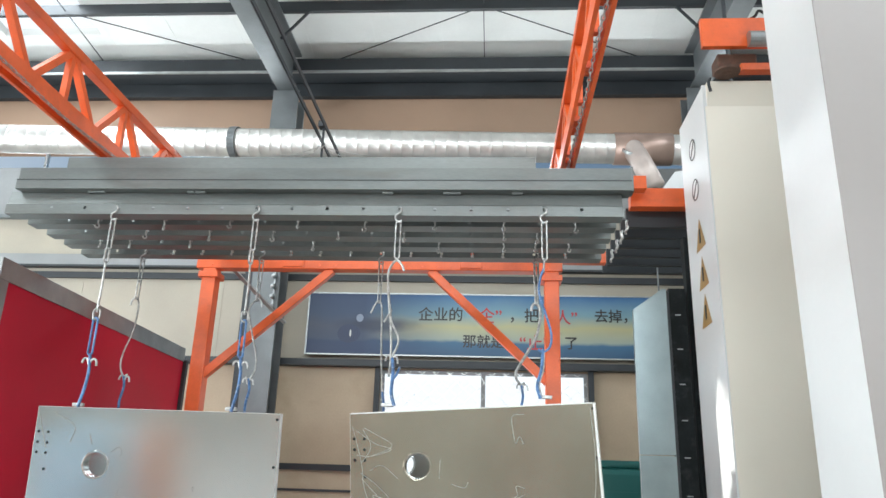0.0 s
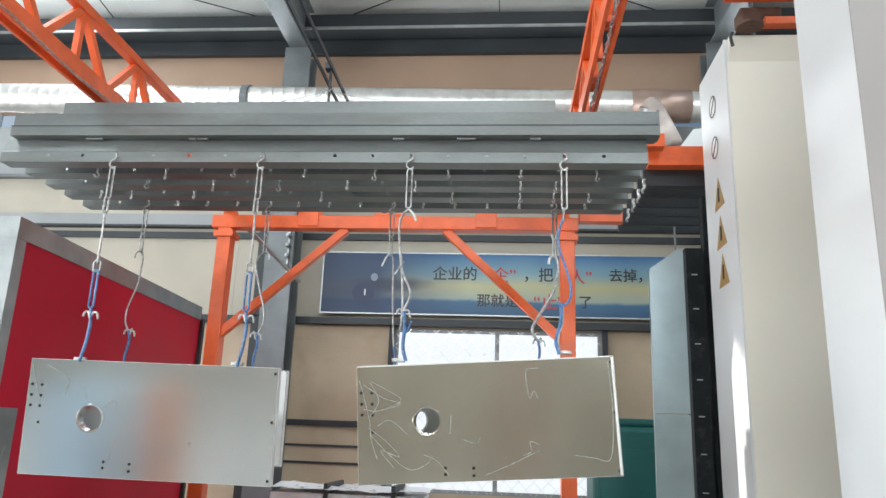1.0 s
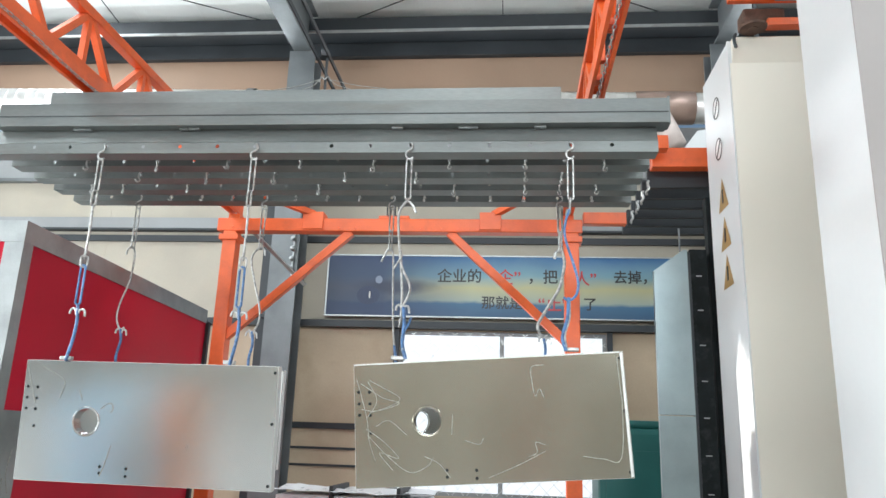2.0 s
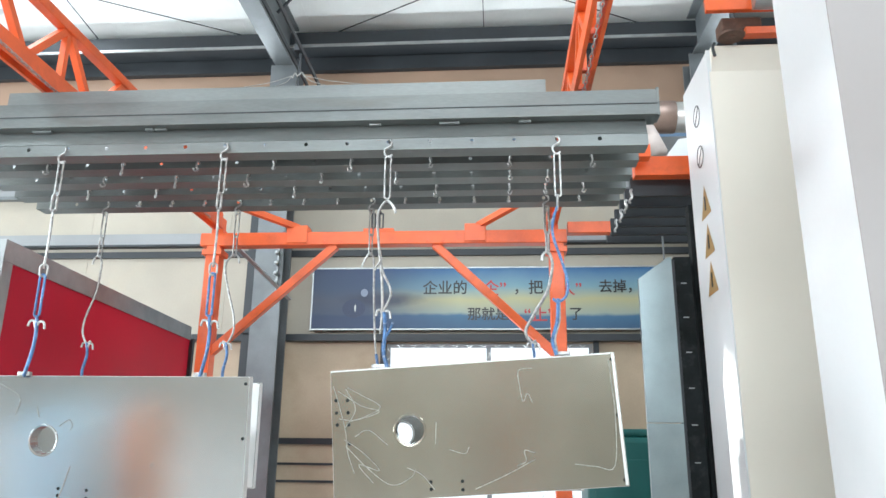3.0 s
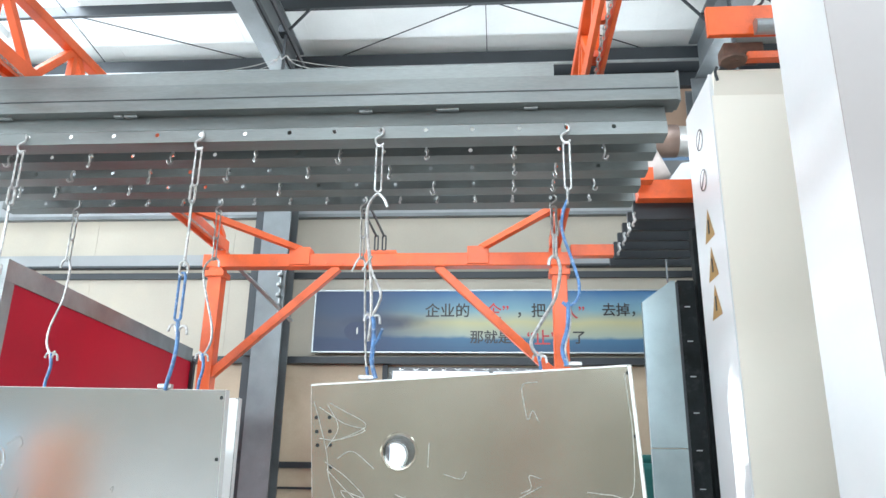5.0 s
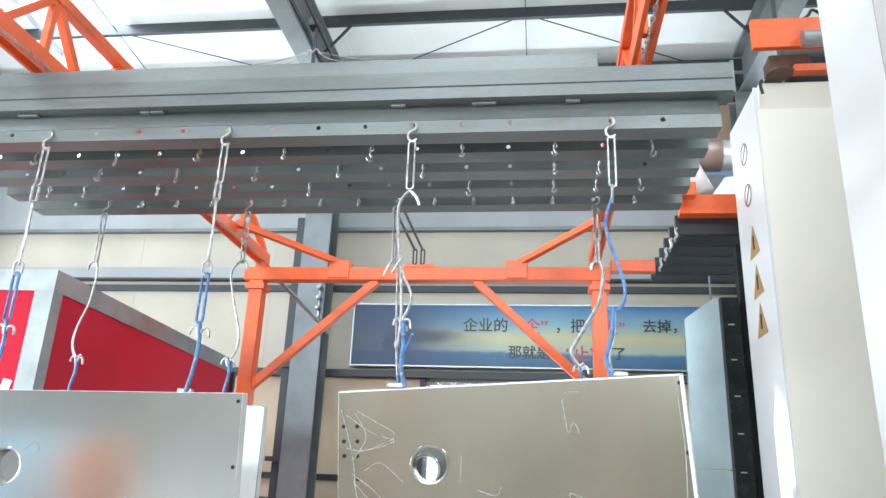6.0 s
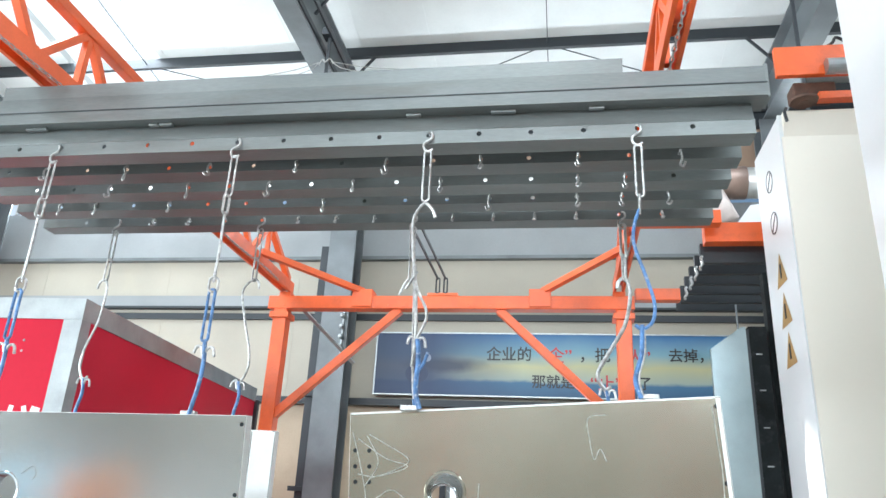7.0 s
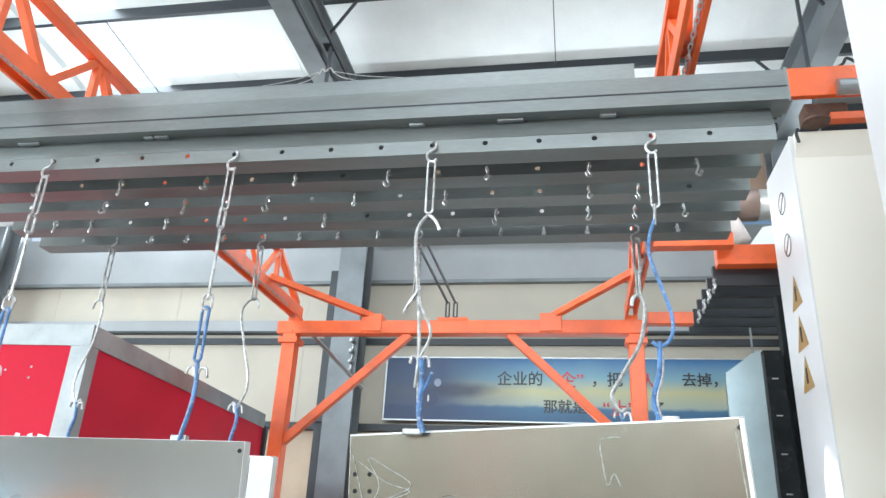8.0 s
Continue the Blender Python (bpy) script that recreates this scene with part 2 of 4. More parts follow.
def back_wall():
    bm = bmesh.new()
    # unseen opening with a slit over its lintel, added to shape the booth's sun patch
    for x0, x1, z0, z1 in ((-9.7, 14, 3.12, 6.08), (-14, -13.2, 3.12, 6.36), (-13.2, -9.7, 5.48, 5.66), (-13.2, -9.7, 5.76, 6.36)):
        box(bm, x0, x1, 10.0, 10.15, z0, z1)
    for k in range(-4, 5):
        if abs(k * 2.1 + 0.3) > 1.7:
            box(bm, k * 2.1 + 0.3, k * 2.1 + 0.304, 9.996, 9.9999, 3.2, 5.28)
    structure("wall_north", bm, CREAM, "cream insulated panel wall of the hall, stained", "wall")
    bm = bmesh.new()
    for x0, x1, z0, z1 in ((-14, -13.2, 0, 3.12), (-13.2, -9.7, 0, 0.95), (-9.7, WX0, 0, 3.12), (WX1, 14, 0, 3.12), (WX0, WX1, 0, WZ0), (WX0, WX1, WZ1, 3.12)):
        box(bm, x0, x1, 10.0, 10.15, z0, z1)
    structure("wall_north_lower", bm, TAN, "stained tan lower wall panels around the window", "wall")
    bm = bmesh.new()
    box(bm, -14, 14, 10.0, 10.15, 6.36, 7.9)
    structure("wall_north_upper", bm, BROWN, "tan upper wall panels under the eaves", "wall")


back_wall()
# this unseen wall is left open only for the side fill lamp
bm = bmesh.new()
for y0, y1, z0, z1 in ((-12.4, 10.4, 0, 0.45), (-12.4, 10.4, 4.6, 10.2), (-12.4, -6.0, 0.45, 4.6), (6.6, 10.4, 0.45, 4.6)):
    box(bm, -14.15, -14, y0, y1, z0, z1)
structure("wall_west", bm, CREAM, "plain cream wall with an added wide opening for side light", "wall")
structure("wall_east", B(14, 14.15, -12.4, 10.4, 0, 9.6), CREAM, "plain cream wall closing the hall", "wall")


def south_wall():
    # the high gap is an unseen opening added for the fill lamp
    bm = bmesh.new()
    for x0, x1, z0, z1 in ((-14, 14, 0, 5.2), (-14, -10.2, 5.2, 7.4), (10.2, 14, 5.2, 7.4), (-14, 14, 7.4, 10.0)):
        box(bm, x0, x1, -12.15, -12.0, z0, z1)
    structure("wall_south", bm, CREAM, "plain cream wall with an added high opening for fill light", "wall")


south_wall()


def roof_z(y):
    return 7.78 + 0.1 * (10 - y)


def roof():
    """Sloping white sheets with open rooflight strips; the right one is added, unseen."""
    bm = bmesh.new()
    strips = ((-14, -7.4), (-5.9, 4.8), (6.4, 14))
    for x0, x1 in strips:
        vs = [bm.verts.new((x, y, roof_z(y) + dz)) for dz in (0, 0.12) for x, y in ((x0, -12.4), (x1, -12.4), (x1, 10.4), (x0, 10.4))]
        for f in ((3, 2, 1, 0), (4, 5, 6, 7), (0, 1, 5, 4), (1, 2, 6, 5), (2, 3, 7, 6), (3, 0, 4, 7)):
            bm.faces.new([vs[i] for i in f])
    for x0, x1 in ((-7.4, -5.9), (4.8, 6.4)):
        for y0, y1 in ((-12.4, -3.1), (9.1, 10.4)):
            vs = [bm.verts.new((x, y, roof_z(y) + dz)) for dz in (0, 0.12) for x, y in ((x0, y0), (x1, y0), (x1, y1), (x0, y1))]
            for f in ((3, 2, 1, 0), (4, 5, 6, 7), (0, 1, 5, 4), (1, 2, 6, 5), (2, 3, 7, 6), (3, 0, 4, 7)):
                bm.faces.new([vs[i] for i in f])
    # seams of the sheets
    for i in range(-13, 14):
        if -7.5 < i + 0.2 < -5.8 or 4.7 < i + 0.2 < 6.5:
            continue
        beam(bm, (i + 0.2, -12, roof_z(-12) - 0.002), (i + 0.2, 10, roof_z(10) - 0.002), 0.006, 0.005)
    structure("ceiling", bm, ROOF_WHITE, "white insulated roof sheets with fine seams", "ceiling")


roof()
for y in (8.5, 7.0, 5.5, 4.0, 2.5, 1.0, -0.5, -2.0, -5.0, -8.0):
    bm = bmesh.new()
    z = roof_z(y)
    sweep_x(bm, [(y - 0.03, z - 0.16), (y + 0.03, z - 0.16), (y + 0.03, z - 0.002), (y - 0.03, z - 0.002)], -14, 14)
    structure("roof_purlin", bm, DARK_STEEL, "dark steel roof purlin under white sheets", "roof purlin")
def roof_rods():
    t = thing("roof_bracing", "thin steel bracing rods under the roof sheets", "bracing", kind="structure")
    for a, b in (((-3.0, 9.9), (-0.19, 8.5)), ((-0.19, 8.5), (2.7, 9.9)), ((-3.2, 9.9), (-6.1, 8.5)), ((-0.19, 9.9), (-0.19, 8.5)), ((-0.19, 8.5), (-0.19, 4.0)), ((-6.1, 9.9), (-6.1, 7.0))):
        part("rod", beam(bmesh.new(), (a[0], a[1], roof_z(a[1]) - 0.1), (b[0], b[1], roof_z(b[1]) - 0.1), 0.012, 0.012), DARK_STEEL, t)
    for x in (-3.07, 2.85):
        for y in (8.5, 7.0, 5.5):
            for s in (-1, 1):
                part("fly_brace", beam(bmesh.new(), (x + s * 0.12, y, 7.35), (x + s * 0.5, y, roof_z(y) - 0.12), 0.03, 0.03), DARK_STEEL, t)


roof_rods()
# eaves beam with a lighter lip
bm = bmesh.new()
sweep_x(bm, [(9.51, 7.476), (9.98, 7.476), (9.98, 7.68), (9.51, 7.68)], -14, 14)
structure("eaves_beam", bm, DARK_STEEL, "dark steel eaves beam along the wall", "beam")
bm = bmesh.new()
sweep_x(bm, [(9.5, 7.44), (9.53, 7.44), (9.53, 7.475), (9.5, 7.475)], -14, 14)
structure("eaves_strip", bm, GALV, "thin bright steel strip along the eaves", "strip")
bm = bmesh.new()
sweep_x(bm, [(9.88, 7.25), (9.98, 7.25), (9.98, 7.475), (9.88, 7.475)], -14, 14)
structure("gutter_beam", bm, DARK_STEEL, "dark steel channel under the eaves", "beam")


def rafter(x):
    bm = bmesh.new()
    for z0, z1, w in ((7.04, 7.07, 0.13), (7.07, 7.7, 0.008), (7.7, 7.73, 0.13)):
        box(bm, x - w, x + w, -12, 9.5, z0, z1)
    structure("rafter", bm, GREY_STEEL, "grey steel I-beam rafter of the roof frame", "rafter")
    bm = bmesh.new()
    for y0, y1, w in ((9.33, 9.36, 0.19), (9.36, 9.68, 0.01), (9.68, 9.71, 0.19)):
        box(bm, x - w, x + w, y0, y1, 0, 7.04)
    structure("steel_column", bm, GREY_STEEL, "grey steel H-section wall column", "column")


for x in (-9.0, -3.07, 2.85, 8.8):
    rafter(x)
bm = box(bmesh.new(), -3.425, -3.32, 9.5, 9.6, 0.0, 5.3, 0.006)
tagged(obj("conduit_post", bm, DARK_STEEL), "dark square conduit post beside the wall column", "post")
for z in (1.95, 3.15):
    tagged(obj("post_bracket", box(bmesh.new(), -3.5, -3.262, 9.44, 9.503, z, z + 0.06, 0.004), DARK_STEEL), "short dark bracket between post and wall column", "bracket")


def insulator_strip():
    t = thing("insulator_strip", "column mounted strip of dull grey insulator knobs", "insulators")
    part("strap", box(bmesh.new(), -2.95, -2.93, 9.3, 9.328, 3.7, 4.4), GALV, t)
    for k in range(5):
        part("knob", revolve(bmesh.new(), [(-0.08, 0.0001), (-0.08, 0.025), (-0.05, 0.035), (-0.03, 0.02), (0, 0.03)], "y", 12), GALV, t, m=pose(-2.94, 9.3, 3.78 + k * 0.14), smooth=True)


insulator_strip()
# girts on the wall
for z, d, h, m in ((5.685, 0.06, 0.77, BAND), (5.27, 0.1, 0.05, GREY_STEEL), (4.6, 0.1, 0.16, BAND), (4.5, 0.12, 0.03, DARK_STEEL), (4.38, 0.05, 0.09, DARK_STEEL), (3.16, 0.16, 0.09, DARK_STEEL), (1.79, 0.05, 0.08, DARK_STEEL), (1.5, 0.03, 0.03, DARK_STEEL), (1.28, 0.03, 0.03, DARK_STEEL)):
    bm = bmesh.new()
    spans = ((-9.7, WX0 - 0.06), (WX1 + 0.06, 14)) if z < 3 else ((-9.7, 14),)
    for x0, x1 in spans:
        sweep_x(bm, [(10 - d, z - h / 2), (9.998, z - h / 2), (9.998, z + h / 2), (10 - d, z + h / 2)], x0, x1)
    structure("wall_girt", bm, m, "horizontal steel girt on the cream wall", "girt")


def window():
    w = thing("window_1", "bright window with white frame behind a diamond grille", "window", kind="structure")
    bm = bmesh.new()
    for x0, x1, z0, z1 in ((WX0, WX0 + 0.05, WZ0, WZ1), (WX1 - 0.05, WX1, WZ0, WZ1), (WX0 + 0.05, WX1 - 0.05, WZ0, WZ0 + 0.05), (WX0 + 0.05, WX1 - 0.05, WZ1 - 0.05, WZ1), (-0.18, -0.12, WZ0 + 0.05, WZ1 - 0.05), (WX0 + 0.05, -0.18, 1.7, 1.74), (-0.12, WX1 - 0.05, 1.7, 1.74)):
        box(bm, x0, x1, 10.03, 10.09, z0, z1)
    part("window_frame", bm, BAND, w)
    bm = bmesh.new()
    step = 0.19
    for s in (1, -1):
        k = -30
        while k < 40:
            # clip each diagonal wire to the opening
            pts = []
            for x in (WX0 + 0.02, WX1 - 0.02):
                pts.append((x, WZ0 + k * step + s * (x - WX0)))
            (xa, za), (xb, zb) = pts
            lo, hi = 0.0, 1.0
            for bound, sign in ((WZ0 + 0.02, 1), (WZ1 - 0.02, -1)):
                da, db = sign * (za - bound), sign * (zb - bound)
                if da < 0 and db < 0:
                    lo, hi = 1, 0
                elif da < 0:
                    lo = max(lo, da / (da - db))
                elif db < 0:
                    hi = min(hi, da / (da - db))
            if hi - lo > 0.02:
                beam(bm, (xa + (xb - xa) * lo, 9.99, za + (zb - za) * lo), (xa + (xb - xa) * hi, 9.99, za + (zb - za) * hi), 0.005, 0.005)
            k += 1
    part("grille", bm, ALU, w, "diamond mesh security grille")
    bm = bmesh.new()
    for x0, x1, z0, z1 in ((WX0 - 0.07, WX0, WZ0, 3.12), (WX1, WX1 + 0.07, WZ0, 3.12)):
        box(bm, x0, x1, 9.93, 9.999, z0, z1)
    part("window_post", bm, DARK_STEEL, w)


window()
structure("backdrop", B(-16, 16, 12.0, 12.05, -0.5, 5.2), SKY_OUT, "bright hazy daylight outside the windows", "backdrop")

structure("backdrop", B(-12, -3, -6, 15, 10.2, 10.25), SKY_OUT, "bright hazy sky over the open rooflight strip", "backdrop")


def clerestory():
    w = thing("window_2", "long bright clerestory strip under the eaves", "window", kind="structure")
    bm = bmesh.new()
    for i in range(-9, 15, 1):
        box(bm, i - 0.02, i + 0.02, 10.04, 10.1, 6.08, 6.36)
    part("window_frame", bm, ALU, w)


clerestory()

# ---- banner ----
def banner():
    t = thing("banner", "blue and yellow landscape banner with dark slogan text", "banner", m=pose(0, 9.86, 0))
    x0, x1, z0, z1 = -2.58, 3.3, 3.28, 4.12
    m = bpy.data.materials.new("banner print")
    m.use_nodes = True
    n, l = m.node_tree.nodes, m.node_tree.links
    co = n.new("ShaderNodeTexCoord")
    sep = n.new("ShaderNodeSeparateXYZ")
    l.new(co.outputs["Object"], sep.inputs[0])
    nz = n.new("ShaderNodeTexNoise")
    nz.inputs["Scale"].default_value, nz.inputs["Detail"].default_value = 1.6, 5
    l.new(co.outputs["Object"], nz.inputs["Vector"])
    ad = n.new("ShaderNodeMath")
    ad.operation = "MULTIPLY_ADD"
    ad.inputs[1].default_value = 0.16
    l.new(nz.outputs["Fac"], ad.inputs[0])
    l.new(sep.outputs["Z"], ad.inputs[2])
    mr = n.new("ShaderNodeMapRange")
    mr.inputs["From Min"].default_value, mr.inputs["From Max"].default_value = z0 + 0.08, z1 + 0.08
    l.new(ad.outputs[0], mr.inputs[0])
    ramp = n.new("ShaderNodeValToRGB")
    cr = ramp.color_ramp
    stops = ((0.0, (0.02, 0.07, 0.14)), (0.2, (0.035, 0.11, 0.2)), (0.25, (0.28, 0.33, 0.28)), (0.48, (0.4, 0.38, 0.21)), (0.68, (0.16, 0.29, 0.34)), (1.0, (0.02, 0.1, 0.24)))
    while len(cr.elements) < len(stops):
        cr.elements.new(0.5)
    for e, (p, c) in zip(cr.elements, stops):
        e.position, e.color = p, (*c, 1)
    l.new(mr.outputs[0], ramp.inputs[0])
    side = n.new("ShaderNodeMapRange")
    side.inputs["From Min"].default_value, side.inputs["From Max"].default_value = -1.8, -0.55
    side.inputs["To Min"].default_value, side.inputs["To Max"].default_value = 0.93, 0.0
    l.new(sep.outputs["X"], side.inputs[0])
    mx = n.new("ShaderNodeMixRGB")
    mx.inputs[2].default_value = (0.01, 0.025, 0.075, 1)
    l.new(side.outputs[0], mx.inputs[0])
    l.new(ramp.outputs[0], mx.inputs[1])
    # the printed dark cloud, a warped flat oval with soft rims
    place = n.new("ShaderNodeMapping")
    place.inputs["Location"].default_value, place.inputs["Scale"].default_value = (1.5 / 0.5, 0, -3.71 / 0.1), (1 / 0.5, 0, 1 / 0.1)
    l.new(co.outputs["Object"], place.inputs[0])
    warp = n.new("ShaderNodeMixRGB")
    warp.inputs[0].default_value = 0.35
    l.new(place.outputs[0], warp.inputs[1])
    rough_edge = n.new("ShaderNodeTexNoise")
    rough_edge.inputs["Scale"].default_value, rough_edge.inputs["Detail"].default_value = 5.0, 4
    l.new(co.outputs["Object"], rough_edge.inputs["Vector"])
    l.new(rough_edge.outputs["Color"], warp.inputs[2])
    away = n.new("ShaderNodeVectorMath")
    away.operation = "LENGTH"
    l.new(warp.outputs[0], away.inputs[0])
    fade = n.new("ShaderNodeMapRange")
    fade.inputs["From Min"].default_value, fade.inputs["From Max"].default_value = 0.35, 0.85
    fade.inputs["To Min"].default_value, fade.inputs["To Max"].default_value = 0.8, 0.0
    l.new(away.outputs["Value"], fade.inputs[0])
    cloud = n.new("ShaderNodeMixRGB")
    cloud.inputs[2].default_value = (0.012, 0.02, 0.05, 1)
    l.new(fade.outputs[0], cloud.inputs[0])
    l.new(mx.outputs[0], cloud.inputs[1])
    l.new(cloud.outputs[0], n["Principled BSDF"].inputs["Base Color"])
    n["Principled BSDF"].inputs["Roughness"].default_value = 0.45
    part("print", B(x0, x1, 0, 0.02, z0, z1), m, t)
    bm = bmesh.new()
    for a, b, c, d in ((x0 - 0.018, x1 + 0.018, z1, z1 + 0.018), (x0 - 0.018, x1 + 0.018, z0 - 0.018, z0), (x0 - 0.018, x0, z0, z1), (x1, x1 + 0.018, z0, z1)):
        box(bm, a, b, -0.012, 0.03, c, d)
    part("frame", bm, GALV, t)
    for x in (-2.3, -0.4, 1.4, 3.1):
        part("batten", B(x - 0.03, x + 0.03, 0.0205, 0.139, z0, z1), DARK_STEEL, t)
    for text, x, z, s, mt in (("企业的", -1.05, 3.77, 0.206, SIGN_BLACK), ("“企”", -0.33, 3.75, 0.232, SIGN_RED), ("，把", 0.19, 3.77, 0.206, SIGN_BLACK), ("“人”", 0.72, 3.75, 0.215, SIGN_RED), ("去掉，", 1.34, 3.785, 0.189, SIGN_BLACK), ("那就是", -0.435, 3.41, 0.189, SIGN_BLACK), ("“止”", 0.33, 3.39, 0.224, SIGN_RED), ("了", 0.93, 3.41, 0.189, SIGN_BLACK)):
        cu = bpy.data.curves.new("lettering", "FONT")
        cu.body, cu.size, cu.extrude, cu.offset = text, s, 0.001, 0.0025
        ob = new("lettering", cu)
        cu.materials.append(mt)
        ob.parent = t
        ob.matrix_basis = pose(x, -0.006, z, 90, 0, 0)
    # the printed dark sphere, and its pale companion
    for px, pz, rx, rz, mt in ((-2.0, 3.56, 0.16, 0.13, NIGHT_INK), (-1.98, 3.565, 0.012, 0.05, PALE_INK), (-1.86, 3.78, 0.05, 0.055, DUSK_INK)):
        bm = bmesh.new()
        bmesh.ops.create_circle(bm, cap_ends=True, segments=28, radius=1.0)
        part("printed_shape", bm, mt, t, m=pose(px, -0.002 - 0.0004 * (mt is not NIGHT_INK), pz, 90, 0, 0) @ Matrix.Diagonal((rx, rz, 1, 1)))


banner()


# ---- duct ----
def duct():
    t = thing("spiral_duct", "bright spiral-seam metal ventilation duct along the wall", "air duct", m=pose(0, 9.0, 5.962, 0, 1.1, 0))
    prof, x = [], -14.0
    while x < 1.6:
        prof += [(x, 0.2), (x + 0.132, 0.2), (x + 0.136, 0.2025), (x + 0.144, 0.2025), (x + 0.148, 0.2)]
        x += 0.15
    part("pipe", revolve(bmesh.new(), prof, "x", 28), PIPE, t, smooth=True)
    for x in (-3.6, -8.2):
        part("collar", revolve(bmesh.new(), [(x - 0.05, 0.2), (x - 0.05, 0.222), (x + 0.05, 0.222), (x + 0.05, 0.2)], "x", 28), GREY_STEEL, t)
    part("junction", revolve(bmesh.new(), [(1.55, 0.2), (1.55, 0.215), (2.3, 0.215), (2.3, 0.2)], "x", 28), COPPER, t, "brown coated junction sleeve", True)
    part("pipe_end", revolve(bmesh.new(), [(2.3, 0.2), (2.42, 0.2), (2.43, 0.207), (2.45, 0.2), (2.57, 0.2), (2.58, 0.207), (2.6, 0.2), (3.4, 0.2)], "x", 28), PIPE, t, smooth=True)
    bm = tube(bmesh.new(), [(1.77, -0.02, 0.02), (1.79, -0.14, -0.08), (1.83, -0.22, -0.22), (1.9, -0.26, -0.4), (2.0, -0.3, -0.66)], 0.135, 20)
    part("elbow", bm, ELBOW, t, "bent branch pipe", True)
    part("elbow_rim", revolve(bmesh.new(), [(-0.02, 0.15), (-0.02, 0.17), (0.02, 0.17), (0.02, 0.15)], "z", 24), GALV, t, m=pose(1.8, -0.18, -0.13, 38, 12, 0))

    bm = bmesh.new()
    lo = [bm.verts.new(p) for p in ((1.88, -1.0, -1.06), (2.9, -1.0, -1.06), (2.9, -0.5, -1.06), (1.88, -0.5, -1.06))]
    hi = [bm.verts.new(p) for p in ((2.1, -0.95, -0.74), (2.9, -0.95, -0.6), (2.9, -0.55, -0.6), (2.1, -0.55, -0.74))]
    for k in range(4):
        bm.faces.new((lo[k], lo[(k + 1) % 4], hi[(k + 1) % 4], hi[k]))
    bm.faces.new(lo[::-1])
    bm.faces.new(hi)
    part("hood", bm, WHITE_PANEL, t, "white sheet hood under the elbow")


duct()


# ---- orange gantry ----
def portal(y, braces=True):
    t = thing("gantry_portal", "orange painted steel portal frame with diagonal braces", "gantry", m=pose(0, y, 0))
    for x in (-2.46, 0.47):
        bm = box(bmesh.new(), x - 0.06, x + 0.06, -0.06, 0.06, 0.012, 3.334, 0.008)
        p = part("post", bm, ORANGE, t)
        part("base_plate", B(x - 0.13, x + 0.13, -0.13, 0.13, 0, 0.012), ORANGE, p)
        part("cap", box(bmesh.new(), x - 0.085, x + 0.085, -0.085, 0.085, 3.25, 3.3, 0.004), ORANGE, p)
    part("crossbeam", box(bmesh.new(), -2.58, 0.56, -0.06, 0.06, 3.335, 3.45, 0.008), ORANGE, t)
    for a, b in (((-2.42, 0, 2.42), (-1.4, 0, 3.34)), ((0.43, 0, 2.42), (-0.55, 0, 3.34))):
        part("brace", beam(bmesh.new(), a, b, 0.07, 0.07, 0.006), ORANGE, t)
    for x in (-1.73, -0.205):
        part("bracket", box(bmesh.new(), x - 0.09, x + 0.09, -0.075, 0.075, 3.35, 3.505, 0.005), ORANGE, t)
    return t


front = portal(6.0)
part("arm", box(bmesh.new(), 0.57, 0.925, -0.045, 0.045, 3.42, 3.52, 0.006), ORANGE, front)
part("arm", box(bmesh.new(), 0.62, 1.3, -0.03, 0.09, 4.1, 4.22, 0.006), ORANGE, front)
part("plan_brace", beam(bmesh.new(), (-1.74, -0.02, 3.5), (-2.4, -0.75, 3.6), 0.05, 0.05), ORANGE, front)
part("plan_brace", beam(bmesh.new(), (-0.18, -0.02, 3.5), (0.42, -0.75, 3.6), 0.05, 0.05), ORANGE, front)
part("rail_seat", box(bmesh.new(), -1.16, -0.9, -0.055, 0.055, 3.451, 3.478, 0.003), ORANGE, front)
part("tie_strap", beam(bmesh.new(), (-2.3, 0.08, 3.36), (-1.95, 0.6, 3.0), 0.05, 0.012), GALV, front)
for x in (-1.5, -1.36, -0.62, -0.48, -0.8, 0.44, -2.44):
    part("bolt", revolve(bmesh.new(), [(-0.07, 0.0001), (-0.07, 0.009), (-0.06, 0.009)], "y", 8), ORANGE, front, m=pose(x, 0, 3.365))
portal(-4.0)


def carrier_rail():
    t = thing("carrier_rail", "twin dark steel rail carrying the rack trolley", "rail")
    for x in (-1.074, -1.007):
        part("rail_bar", beam(bmesh.new(), (x, -4.0, 3.6), (x, 5.93, 3.6), 0.009, 0.025), DARK_STEEL, t)
        part("clevis", oval(x, 5.95, 3.61, 3.475, 0.03, 0.007), DARK_STEEL, t)
    y = -3.5
    while y < 1.5:
        part("spacer", beam(bmesh.new(), (-1.067, y, 3.6), (-1.014, y, 3.6), 0.03, 0.02), DARK_STEEL, t)
        y += 0.9


carrier_rail()


